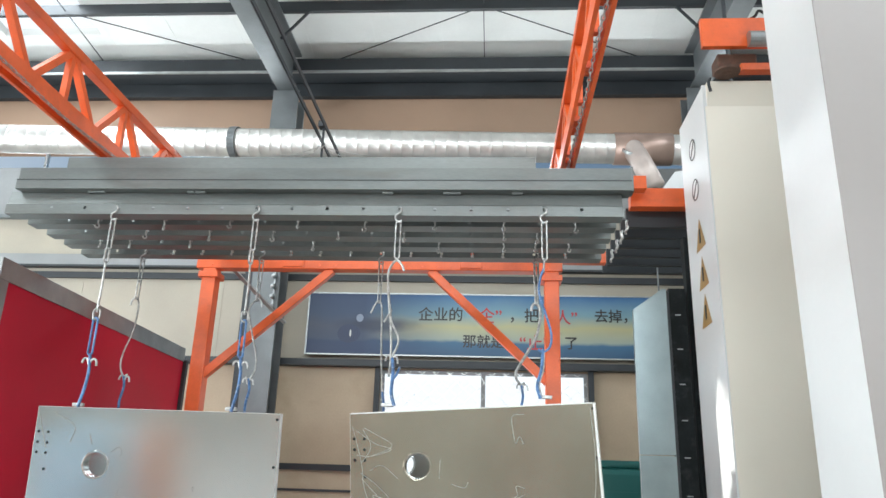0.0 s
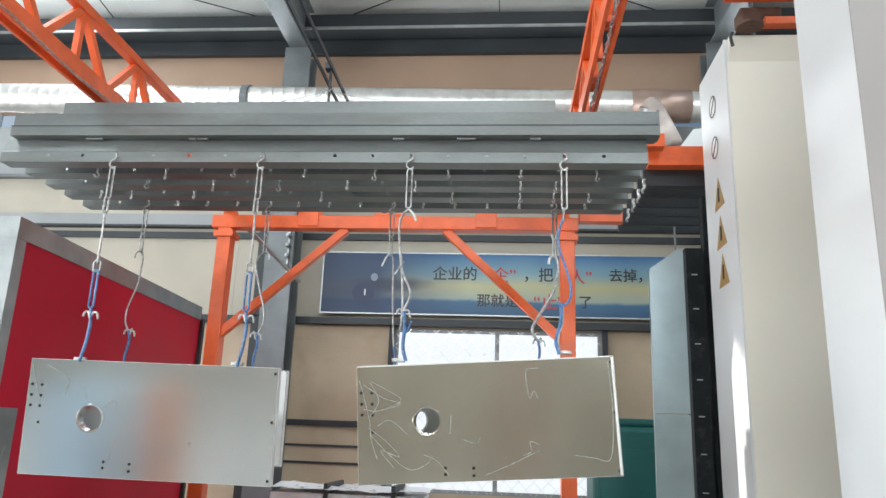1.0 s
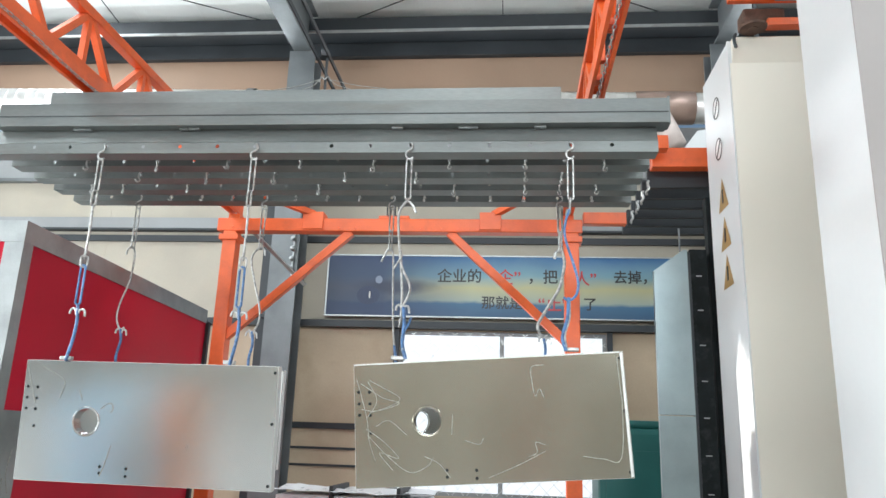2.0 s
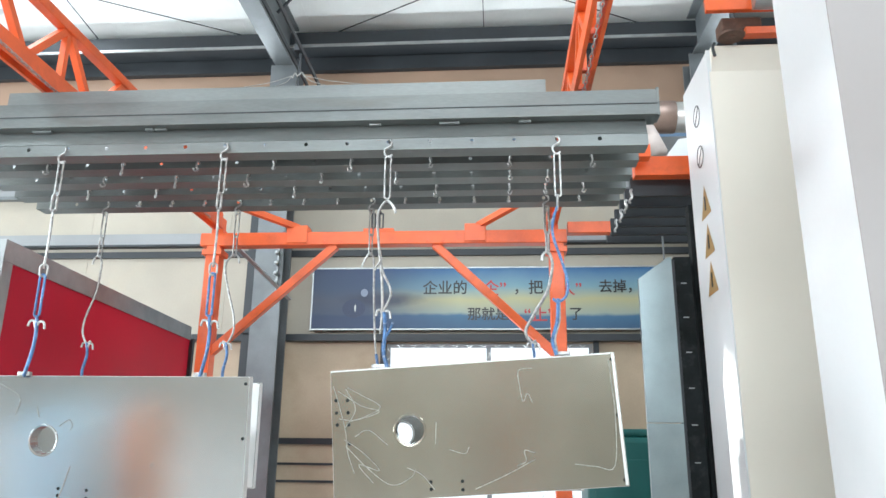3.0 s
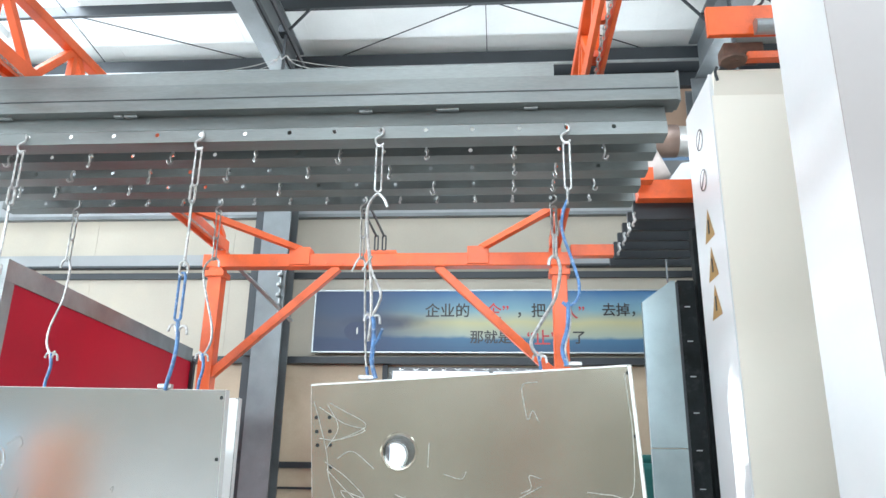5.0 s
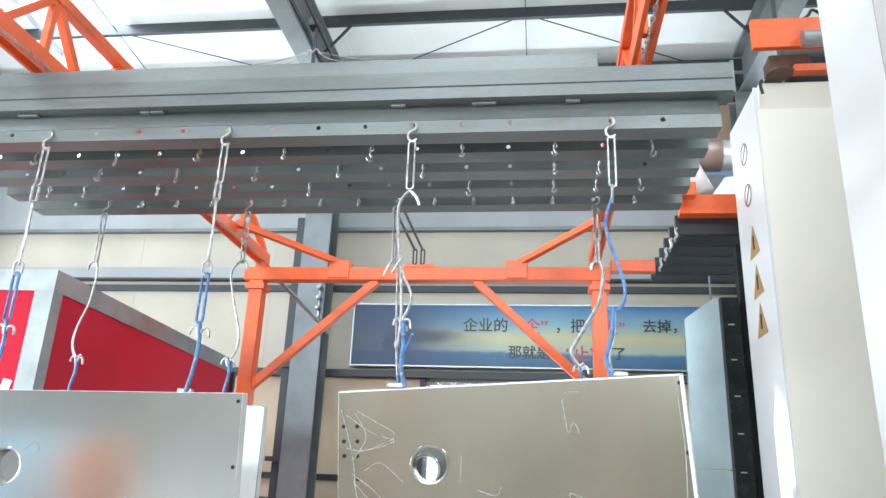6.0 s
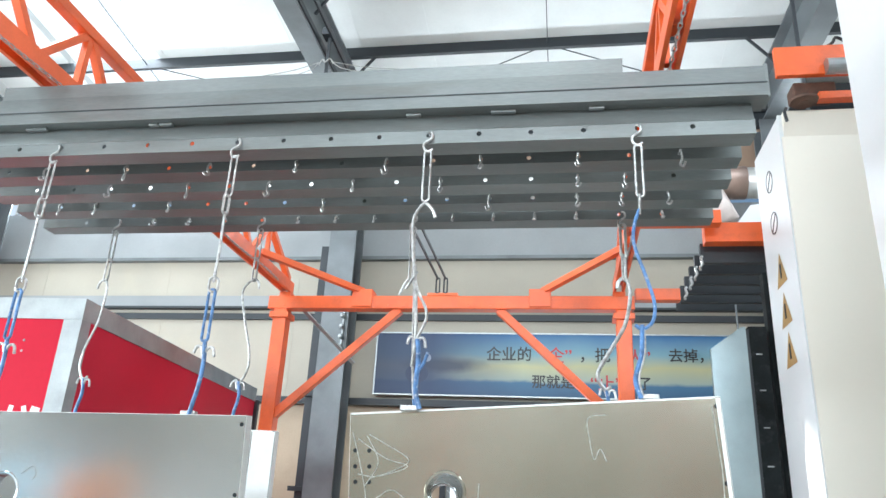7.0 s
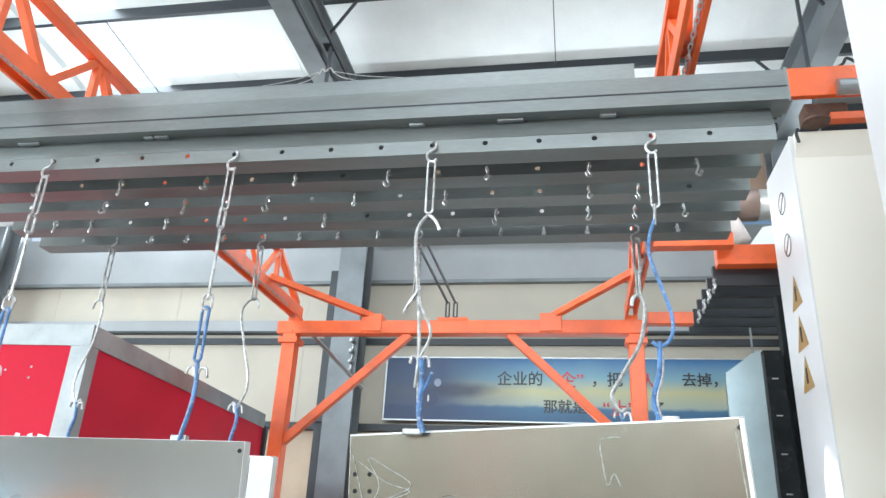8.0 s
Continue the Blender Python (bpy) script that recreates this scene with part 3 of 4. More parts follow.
def truss(x, inner):
    t = thing("gantry_truss", "orange welded lattice girder resting on the portals", "truss", "gantry trusses", m=pose(x, 0, 0))
    z0, z1, y0, y1 = 3.56, 3.92, -4.1, 6.0
    for side in (-1, 1):
        part("bottom_chord", beam(bmesh.new(), (side * 0.034, y0, z0 - 0.02), (side * 0.034, y1 + 0.03, z0 - 0.02), 0.022, 0.1, 0.003), ORANGE, t)
    y = y0 + 0.1
    while y < y1:
        part("stitch_plate", box(bmesh.new(), -0.023, 0.023, y, y + 0.07, z0 - 0.01, z0 + 0.025), ORANGE, t)
        y += 0.55
    bm = bmesh.new()
    k, y = 0, 0.5
    while y < 5.6:
        pts = []
        for i in range(10):
            a = 2 * math.pi * i / 10
            u, v = 0.024 * math.cos(a), 0.008 * math.sin(a)
            pts.append((inner, y + u, z0 - 0.085 + 0.012 * math.sin(y * 5) + v) if k % 2 else (inner + v, y + u, z0 - 0.085 + 0.012 * math.sin(y * 5)))
        tube(bm, pts, 0.0032, 4, True)
        y += 0.04
        k += 1
    tagged(part("pull_chain", bm, ZINC, t, "bright zinc pull chain"), kind="stuff")
    part("bearing_pad", box(bmesh.new(), -0.05, 0.05, y1 - 0.05, y1 + 0.05, 3.4505, 3.489), ORANGE, t)
    part("top_chord", beam(bmesh.new(), (0, y0 + 0.4, z1), (0, y1 - 0.55, z1), 0.06, 0.06, 0.005), ORANGE, t)
    part("end_bar", beam(bmesh.new(), (0, y1 - 0.55, z1), (0, y1 - 0.02, z0 + 0.05), 0.05, 0.05, 0.004), ORANGE, t)
    part("end_bar", beam(bmesh.new(), (0, y0 + 0.4, z1), (0, y0 + 0.02, z0 + 0.05), 0.05, 0.05, 0.004), ORANGE, t)
    y, up = y1 - 0.55, True
    while y > y0 + 0.6:
        a, b = ((0, y, z1), (0, y - 0.32, z0)) if up else ((0, y, z0), (0, y - 0.32, z1))
        part("lattice_bar", beam(bmesh.new(), a, b, 0.04, 0.04), ORANGE, t)
        if up:
            part("lattice_bar", beam(bmesh.new(), (0, y, z1), (0, y, z0), 0.035, 0.035), ORANGE, t)
        y, up = y - 0.32, not up
    return t


truss(-2.44, 0.07)
truss(0.44, 0.0)


# ---- red booth ----
def red_booth():
    t = thing("red_booth", "red panelled curing booth with galvanised corner trims", "booth", m=pose(0, 0, 1.6) @ Matrix.Scale(1.08, 4) @ pose(0, 0, -1.6) @ pose(-2.64, 3.61, 0, 0, 0, 2.6) @ pose(2.64, -3.61, 0))
    x1, y0, y1, z1 = -2.64, 3.61, 6.37, 2.697
    part("body", B(-7.0, x1, y0, y1, 0.15, z1 - 0.004), RED, t)
    part("plinth", B(-7.0, x1 - 0.02, y0 + 0.02, y1, 0.119, 0.149), GALV, t, "grey metal plinth")
    part("side_trim", B(x1, x1 + 0.008, y0 - 0.008, y1, 2.585, z1), GALV, t)
    part("front_trim", B(-7.0, x1, y0 - 0.008, y0, 2.582, z1), GALV, t)
    part("corner_trim", B(x1, x1 + 0.008, y0 - 0.008, y0 + 0.08, 1.701, 2.584), GALV, t)
    part("corner_trim", B(x1 - 0.1, x1, y0 - 0.008, y0, 0.15, 2.581), GALV, t)
    for x, w, h, a in ((-2.79, 0.05, 0.08, 12), (-2.84, 0.025, 0.09, -20), (-2.9, 0.06, 0.025, 0), (-2.93, 0.025, 0.09, 8), (-3.0, 0.06, 0.025, 15), (-3.05, 0.03, 0.09, -10), (-3.03, 0.05, 0.02, 40)):
        part("letter_bar", B(-w / 2, w / 2, -0.002, 0.002, -h / 2, h / 2), SIGN_WHITE, t, m=pose(x, y0 - 0.003, 2.06, 0, a, 0))
    for x, z in ((-2.95, 2.46), (-2.95, 2.4), (-3.1, 2.44), (-3.5, 2.44)):
        part("rivet", revolve(bmesh.new(), [(-0.003, 0.0001), (-0.003, 0.006), (0, 0.007)], "y", 8), GALV, t, m=pose(x, y0 - 0.001, z))
    part("end_post", B(x1 - 0.02, x1 + 0.03, y1 + 0.001, y1 + 0.05, 0.119, z1 - 0.1), DARK_STEEL, t)
    part("kick_panel", B(x1, x1 + 0.02, y0 - 0.005, 3.86, 0.119, 1.7), GALV, t, "scratched grey steel kick panel")
    for pts in (((3.68, 1.45), (3.71, 1.3), (3.76, 1.36), (3.73, 1.22)), ((3.8, 1.5), (3.78, 1.38), (3.82, 1.28))):
        part("chalk_mark", tube(bmesh.new(), smooth_line([(x1 + 0.0215, y, z) for y, z in pts], 5), 0.002, 5), CHALK, t)
    part("top_sheet", B(-7.0, x1 + 0.008, y0 - 0.008, y1, z1, z1 + 0.004), GALV, t)


red_booth()


# ---- white booth ----
def white_booth():
    t = thing("coating_booth", "white panelled powder coating booth with tall conveyor slot", "booth")
    part("column", B(1.6, 4.2, 5.18, 5.93, 0, 4.64), WHITE_PANEL, t)
    part("column", B(1.618, 4.2, 3.33, 3.94, 0, 5.4), WHITE_PANEL, t)
    # thin sheet that colours the column front darker and pinker than its sides
    part("front_face", B(1.617, 4.2, 3.32, 3.329, 0, 5.4), PINK_PANEL, t, "pinkish grey column front, darker than its sides")
    part("jamb_cover", B(1.604, 4.2, 5.17, 5.179, 0, 4.45), JAMB, t, "cream coated inner jamb panel")
    hood = bmesh.new()
    sweep_x(hood, [(5.179, 4.452), (5.179, 4.64), (5.12, 4.64), (5.115, 4.625)], 1.62, 4.2)
    part("hood_lip", hood, JAMB, t, "sloping cream lip over the jamb")
    part("back_wall", B(4.205, 4.3, 3.33, 5.93, 0, 4.64), WHITE_PANEL, t)
    part("corner_trim", B(1.592, 1.599, 5.176, 5.2, 0, 4.64), WHITE_PANEL, t)
    for z, r in ((4.275, 0.09), (3.925, 0.09)):
        s = part("prohibition_sign", revolve(bmesh.new(), [(0, 0.0001), (0, r), (0.002, r), (0.002, 0.0001)], "x", 32), SIGN_WHITE, t, m=pose(1.596, 5.58, z))
        part("ring", revolve(bmesh.new(), [(-0.002, r * 0.86), (-0.002, r), (0, r), (0, r * 0.86), (-0.002, r * 0.86)], "x", 32), SIGN_BLACK, s)
        part("bar", beam(bmesh.new(), (-0.002, -r * 0.6, r * 0.6), (-0.002, r * 0.6, -r * 0.6), 0.002, 0.02), SIGN_BLACK, s)
    for z in (3.54, 3.23, 2.93):
        bm = bmesh.new()
        for dx in (0, 0.002):
            vs = [bm.verts.new((dx, y, q)) for y, q in ((-0.13, -0.12), (0.13, -0.12), (0, 0.13))]
            bm.faces.new(vs)
        s = part("warning_sign", bm, YELLOW, t, "yellow triangular warning sign", m=pose(1.597, 5.56, z))
        part("symbol", box(bmesh.new(), -0.004, -0.001, -0.015, 0.015, -0.07, 0.04), SIGN_BLACK, s)


white_booth()


def conveyor_drive():
    t = thing("conveyor_drive", "orange conveyor beam with trolley on the booth top", "conveyor")
    part("beam", box(bmesh.new(), 1.565, 3.6, 4.98, 5.03, 4.86, 5.11, 0.006), ORANGE, t)
    part("flange", box(bmesh.new(), 1.86, 3.6, 5.04, 5.12, 4.69, 4.75, 0.004), ORANGE, t)
    part("sole_plate", box(bmesh.new(), 1.68, 3.6, 5.2, 5.5, 4.641, 4.68, 0.004), DARK_STEEL, t)
    part("roller", revolve(bmesh.new(), [(-0.012, 0.0001), (-0.012, 0.03), (-0.008, 0.032), (-0.008, 0.095), (0.008, 0.1), (0.008, 0.0001)], "z", 24), RUST, t, "rusty guide roller", False, pose(1.74, 5.02, 4.655))
    part("guide_finger", wire(((1.62, 5.05, 4.62), (1.6, 5.03, 4.57), (1.61, 5.03, 4.5)), 0.012), DARK_STEEL, t)
    part("top_cable", wire(((1.56, 5.1, 5.13), (1.7, 5.08, 5.135), (1.85, 5.12, 5.128), (2.0, 5.06, 5.17), (2.05, 5.05, 5.22), (2.2, 5.1, 5.135)), 0.012), BLACK, t)
    part("trolley", box(bmesh.new(), 1.7, 2.0, 5.08, 5.25, 4.745, 4.858, 0.015), RUST, t)
    part("motor", revolve(bmesh.new(), [(1.9, 0.001), (1.9, 0.06), (2.1, 0.06), (2.1, 0.001)], "x", 18), GALV, t, m=pose(0, 4.95, 4.9))


conveyor_drive()


def cabinet_door():
    t = thing("cabinet_door", "pale galvanised door leaf with a chamfered top corner", "door", m=pose(0, 0, 1.6) @ Matrix.Scale(1.06, 4) @ pose(0, 0, -1.6))
    bm = bmesh.new()
    for z0, z1, top in ((0.091, 1.86, False), (1.866, 3.12, True)):
        pts = [(1.07, z0), (1.33, z0), (1.33, z1), (1.3, z1), (1.07, z1 - 0.17)] if top else [(1.07, z0), (1.33, z0), (1.33, z1), (1.07, z1)]
        a = [bm.verts.new((x, 5.66, z)) for x, z in pts]
        b = [bm.verts.new((x, 5.7, z)) for x, z in pts]
        bm.faces.new(a)
        bm.faces.new(b[::-1])
        for i in range(len(a)):
            bm.faces.new((a[i - 1], a[i], b[i], b[i - 1]))
        bmesh.ops.recalc_face_normals(bm, faces=bm.faces)
        part("upper_sheet" if top else "lower_sheet", bm, DOOR_SHEET, t)
        bm = bmesh.new()
    bm.free()
    part("edge_fold", box(bmesh.new(), 1.331, 1.35, 5.655, 5.71, 0.091, 3.1, 0.003), DARK_STEEL, t)
    part("top_rod", beam(bmesh.new(), (1.28, 5.68, 3.11), (1.28, 5.68, 3.3), 0.012, 0.012), GREY_STEEL, t)
    p = thing("slotted_post", "dark slotted steel door post beside the booth", "post", m=pose(0, 0, 1.6) @ Matrix.Scale(1.06, 4) @ pose(0, 0, -1.6))
    part("post", box(bmesh.new(), 1.37, 1.5, 5.75, 5.9, 0.091, 3.15, 0.004), MATT_BLACK, p)
    part("rail", box(bmesh.new(), 1.53, 1.585, 5.8, 5.9, 0.091, 3.6, 0.004), MATT_BLACK, p)
    part("rail_edge", box(bmesh.new(), 1.565, 1.59, 5.78, 5.798, 0.091, 3.6, 0.002), GALV, p)
    for i in range(10):
        part("slot_pin", B(1.41, 1.452, 5.742, 5.749, 0.5 + i * 0.27, 0.508 + i * 0.27), GALV, p)


cabinet_door()


def parked_rack():
    t = thing("parked_rack", "dark parked load rack with an orange end beam", "load rack")
    part("end_beam", box(bmesh.new(), 1.2, 2.6, 6.2, 6.32, 4.02, 4.2, 0.006), ORANGE, t)
    for i in range(6):
        y = 6.4 + i * 0.3
        part("channel", sweep_x(bmesh.new(), [(y, 3.9), (y + 0.06, 3.9), (y + 0.06, 4.08), (y, 4.08)], 1.19, 2.6), DARK_STEEL, t)

    for k, y in enumerate((6.42, 6.7, 6.98, 7.3)):
        part("end_hook", wire(((1.2, y - 0.02, 3.96), (1.185, y - 0.04, 3.93), (1.195, y - 0.05, 3.88), (1.175, y - 0.04, 3.85), (1.18, y - 0.02, 3.83)), 0.012), ZINC, t)
    part("roof_hanger", beam(bmesh.new(), (2.2, 6.26, 4.2), (2.2, 6.26, roof_z(6.26)), 0.03, 0.03), DARK_STEEL, t)
    part("side_bar", beam(bmesh.new(), (2.4, 6.3, 3.88), (2.4, 8.0, 3.88), 0.05, 0.04), DARK_STEEL, t)


parked_rack()

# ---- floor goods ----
# Cabinet-shaped block out of view, added to put a coloured reflection in the panels.
def reflection_block(label, m, x, y, w, h):
    t = thing("reflection_block", label, "cabinet", m=pose(x, y, 0))
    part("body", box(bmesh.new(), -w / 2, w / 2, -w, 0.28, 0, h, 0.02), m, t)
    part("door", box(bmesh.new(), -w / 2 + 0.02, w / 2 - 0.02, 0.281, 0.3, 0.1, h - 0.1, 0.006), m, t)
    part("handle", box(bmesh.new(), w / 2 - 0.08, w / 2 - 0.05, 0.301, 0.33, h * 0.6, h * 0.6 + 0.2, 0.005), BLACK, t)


# both colours lightened to make up for the dim light on these blocks
REFLECT_ORANGE = mat("orange lightened for panel reflections", (0.95, 0.36, 0.13), 0.4, 0, 0.08, 2, 0.08, 60)
REFLECT_BLUE = mat("blue lightened for panel reflections", (0.4, 0.7, 0.9), 0.4, 0, 0.1, 2, 0.08, 60)
reflection_block("unseen orange block added for the left panel's reflection", REFLECT_ORANGE, -2.8, 1.2, 0.15, 1.57)
reflection_block("unseen pale blue block added for the left panel's reflection", REFLECT_BLUE, -3.5, 1.2, 0.6, 1.5)

def machine():
    t = thing("machine_cabinet", "dark green machine housing with rounded top", "machine")
    part("housing", box(bmesh.new(), 0.85, 1.7, 7.7, 8.4, 0, 1.82, 0.06), TEAL, t)
    part("cap", box(bmesh.new(), 0.98, 1.6, 7.75, 8.35, 1.822, 1.9, 0.03), TEAL, t)
    part("panel", box(bmesh.new(), 0.92, 1.63, 7.686, 7.699, 0.3, 1.6, 0.004), TEAL, t)


machine()


def wrapped_pallet():
    t = thing("wrapped_pallet", "goods wrapped in white plastic with black straps", "pallet goods")
    bm = bmesh.new()
    bmesh.ops.create_grid(bm, x_segments=24, y_segments=14, size=0.5)
    for v in bm.verts:
        x, y = v.co.x * 1.75 - 1.65, v.co.y * 0.85 + 8.2
        v.co = (x, y, 1.1 + 0.035 * noise.noise(Vector((x * 3, y * 3, 0))) + 0.02 * noise.noise(Vector((x * 9, y * 9, 4))))
    part("wrap", bm, WRAP, t, smooth=True)
    part("carton", box(bmesh.new(), -2.45, -0.85, 7.85, 8.55, 0.0, 1.05, 0.03), WRAP, t)
    for x in (-1.85, -1.15):
        part("strap", box(bmesh.new(), x - 0.02, x + 0.02, 7.8, 8.6, 1.0, 1.15, 0.004), BLACK, t)


wrapped_pallet()

# ---- the moving rack ----
MOVES = []
TRAVEL = ((0.0, 0.0), (0.5, -0.086), (1.0, -0.180), (1.5, -0.270), (3.0, -0.545), (3.5, -0.620), (4.0, -0.703), (5.5, -1.003), (6.0, -1.088), (6.5, -1.160), (7.0, -1.262), (7.5, -1.335), (8.0, -1.368))
BAR_Y = (3.87, 4.085, 4.285, 4.485, 4.70)
PITCH, HOLE_Z = 0.2055, 3.088
RACK_ENDS = ((-2.885, 0.705), (-2.88, 0.7), (-2.88, 0.7), (-2.88, 0.7), (-2.88, 0.7))


def hole_x(i, k):
    """The k-th hole of channel i."""
    return (-0.5665 if i else -0.55) + PITCH * k



def shared_corner(corners, p, o, x0, x1):
    """The corner between a point on an upright edge and one on a level edge."""
    side = p if min(abs(p.co.x - x0), abs(p.co.x - x1)) < 1e-6 else o
    level = o if side is p else p
    return min(corners, key=lambda v: abs(v.co.x - side.co.x) + abs(v.co.z - level.co.z))


def punched_band(bm, y, x0, x1, z0, z1, holes, r):
    """A sheet band with real round holes, front and back."""
    n = 12
    for yy in (y, y + 0.004):
        xs = sorted(holes)
        cuts = [xs[0] - 0.1] + [(a + b) / 2 for a, b in zip(xs, xs[1:])] + [xs[-1] + 0.1]
        for a, b in ((x0, cuts[0]), (cuts[-1], x1)):
            bm.faces.new([bm.verts.new(v) for v in ((a, yy, z0), (b, yy, z0), (b, yy, z1), (a, yy, z1))])
        for hx, a, b in zip(xs, cuts, cuts[1:]):
            ring, rim = [], []
            for k in range(n):
                t = 2 * math.pi * (k + 0.5) / n
                dx, dz = math.cos(t), math.sin(t)
                ring.append(bm.verts.new((hx + r * dx, yy, HOLE_Z + r * dz)))
                q = min(((b - hx) / dx) if dx > 1e-6 else ((a - hx) / dx if dx < -1e-6 else 1e9), ((z1 - HOLE_Z) / dz) if dz > 1e-6 else ((z0 - HOLE_Z) / dz if dz < -1e-6 else 1e9))
                rim.append(bm.verts.new((hx + q * dx, yy, HOLE_Z + q * dz)))
            corner = [bm.verts.new((u, yy, v)) for u in (a, b) for v in (z0, z1)]
            for k in range(n):
                p, o = rim[k], rim[(k + 1) % n]
                bm.faces.new((ring[k], ring[(k + 1) % n], o, p))
                if abs(p.co.x - o.co.x) > 1e-6 and abs(p.co.z - o.co.z) > 1e-6:
                    c = shared_corner(corner, p, o, a, b)
                    bm.faces.new((p, o, c))
            for v in corner:
                if not v.link_faces:
                    bm.verts.remove(v)


def load_rack():
    t = thing("load_rack", "grey steel hanging rack of perforated channels", "load rack")
    part("spine", sweep_x(bmesh.new(), [(3.838, 3.196), (3.96, 3.196), (3.96, 3.334), (3.852, 3.334), (3.852, 3.262), (3.846, 3.256), (3.838, 3.253)], -2.83, 0.755), RACK_STEEL, t)
    part("spine_top", sweep_x(bmesh.new(), [(3.858, 3.336), (3.95, 3.336), (3.95, 3.405), (3.858, 3.405)], -2.55, 0.225), RACK_STEEL, t)
    part("spine_seam", sweep_x(bmesh.new(), [(3.835, 3.25), (3.8375, 3.25), (3.8375, 3.2545), (3.835, 3.2545)], -2.83, 0.755), DARK_STEEL, t)
    part("end_plate", box(bmesh.new(), 0.7555, 0.77, 3.86, 3.95, 3.2, 3.35, 0.003), RACK_STEEL, t)
    for i, y in enumerate(BAR_Y):
        holes = [hole_x(i, k) for k in range(-10, 6)]
        bm = bmesh.new()
        top = 3.18 if i else 3.196
        low = 3.062 if i else 3.05
        fold = 3.1195 if i else 3.109
        x0, x1 = RACK_ENDS[i]
        prof = [(y + 0.004, fold - 0.0015), (y + 0.012, fold + 0.006), (y + 0.034, top - 0.004), (y + 0.1, top - 0.004), (y + 0.1, top), (y + 0.03, top), (y + 0.008, fold + 0.008), (y, fold + 0.0005)]
        sweep_x(bm, prof, x0, x1)
        sweep_x(bm, [(y, low), (y + 0.1, low), (y + 0.1, low + 0.004), (y, low + 0.004)], x0, x1)
        punched_band(bm, y, x0, x1, low + 0.004, fold, holes, 0.0105)
        part("channel", bm, RACK_STEEL, t)
    for x in (-2.6, -1.05, 0.5):
        part("cross_member", box(bmesh.new(), x - 0.03, x + 0.03, 3.961, 4.78, 3.197, 3.23), RACK_STEEL, t)
    # bright boxes drawn for daylight showing through the gap under the spine
    for x, w in ((-2.35, 0.05), (-1.78, 0.02), (-1.72, 0.03), (-0.62, 0.03), (-0.25, 0.05), (0.12, 0.03)):
        part("gap_light", box(bmesh.new(), x - w, x + w, 3.87, 3.89, 3.1855, 3.1955, 0.002), GALV, t)
    part("cable", wire([(-2.9 + 0.25 * k, 4.02 + 0.02 * math.sin(k * 2.1), 3.21 + 0.008 * math.sin(k * 1.7)) for k in range(15)], 0.006), BLACK, t)
    return t


MOVES.append((load_rack(), ()))


def rack_trolley():
    """The trolley on the rails with two rope slings to the spine."""
    t = thing("rack_trolley", "small rail trolley with pale rope slings holding the rack", "trolley")
    part("block", box(bmesh.new(), -1.06, -1.02, 3.87, 3.93, 3.615, 3.655, 0.006), DARK_STEEL, t)
    part("hanger_rod", beam(bmesh.new(), (-1.03, 3.9, 3.406), (-1.03, 3.9, 3.618), 0.012, 0.012), DARK_STEEL, t)
    for x in (-1.3, -0.69, -1.14, -0.88):
        part("sling", wire(((-1.03 + 0.03 * (1 if x > -1.03 else -1), 3.88, 3.475), ((x - 1.03) / 2, 3.875, 3.438), (x, 3.865, 3.409)), 0.0018), ROPE, t)
    part("rope_knot", wire(((-1.06, 3.885, 3.465), (-1.045, 3.88, 3.49), (-1.03, 3.875, 3.472), (-1.01, 3.88, 3.492), (-0.995, 3.885, 3.468)), 0.0036), ROPE, t)
    return t


MOVES.append((rack_trolley(), ()))


def small_hook(x, y, size=1.0, bend=1.0):
    t = thing("small_hook", "short bent zinc wire hook in a rack hole", "hook", "rack hooks")
    z = HOLE_Z
    pts = [(x, y + 0.02, z + 0.006), (x, y - 0.004, z + 0.012), (x, y - 0.02, z - 0.004), (x + 0.004 * bend, y - 0.016, z - 0.028 * size), (x - 0.006 * bend, y - 0.014, z - 0.055 * size), (x + 0.006 * bend, y - 0.026, z - 0.068 * size), (x + 0.014 * bend, y - 0.03, z - 0.05 * size)]
    part("hook_wire", wire(pts, 0.0052, 6, 4), ZINC, t)
    return t


rng = random.Random(4)
LOADED = {1: (-9, -7, -5, -3, -1, 1, 3, 5), 2: (-8, -6, -4, -2, 0, 3, 4), 3: (-10, -9, -7, -3, 1, 3, 4, 5)}
for i, ks in LOADED.items():
    for k in ks:
        MOVES.append((small_hook(hole_x(i, k), BAR_Y[i], rng.uniform(0.75, 1.1), rng.choice((-1, 1))), ()))
for k in range(-10, 6):
    x = hole_x(4, k)
    if min(abs(x - q) for q in (-2.42, -1.58, -0.76, 0.27)) > 0.09 and rng.random() < 0.8:
        MOVES.append((small_hook(x, BAR_Y[4], 0.45, rng.uniform(-1, 1)), ()))


def s_hook(x, y, z, r=0.0054, lean=1.0):
    return wire(((x, y + 0.022, z + 0.002), (x, y + 0.002, z + 0.012), (x + 0.012 * lean, y - 0.014, z), (x + 0.012 * lean, y - 0.012, z - 0.022), (x - 0.016 * lean, y - 0.012, z - 0.042), (x - 0.018 * lean, y - 0.012, z - 0.065), (x, y - 0.012, z - 0.082), (x + 0.018 * lean, y - 0.012, z - 0.07)), r, 7)


def prongs(x, y, z, w=0.035, r=0.006):
    """A twin anchor hook whose two tips bend up."""
    return wire(((x - w, y, z - 0.012), (x - w * 0.8, y, z + 0.012), (x - w * 0.3, y, z + 0.012), (x, y, z - 0.02), (x + w * 0.35, y, z + 0.008), (x + w * 0.9, y, z + 0.006), (x + w * 1.1, y, z - 0.025)), r)


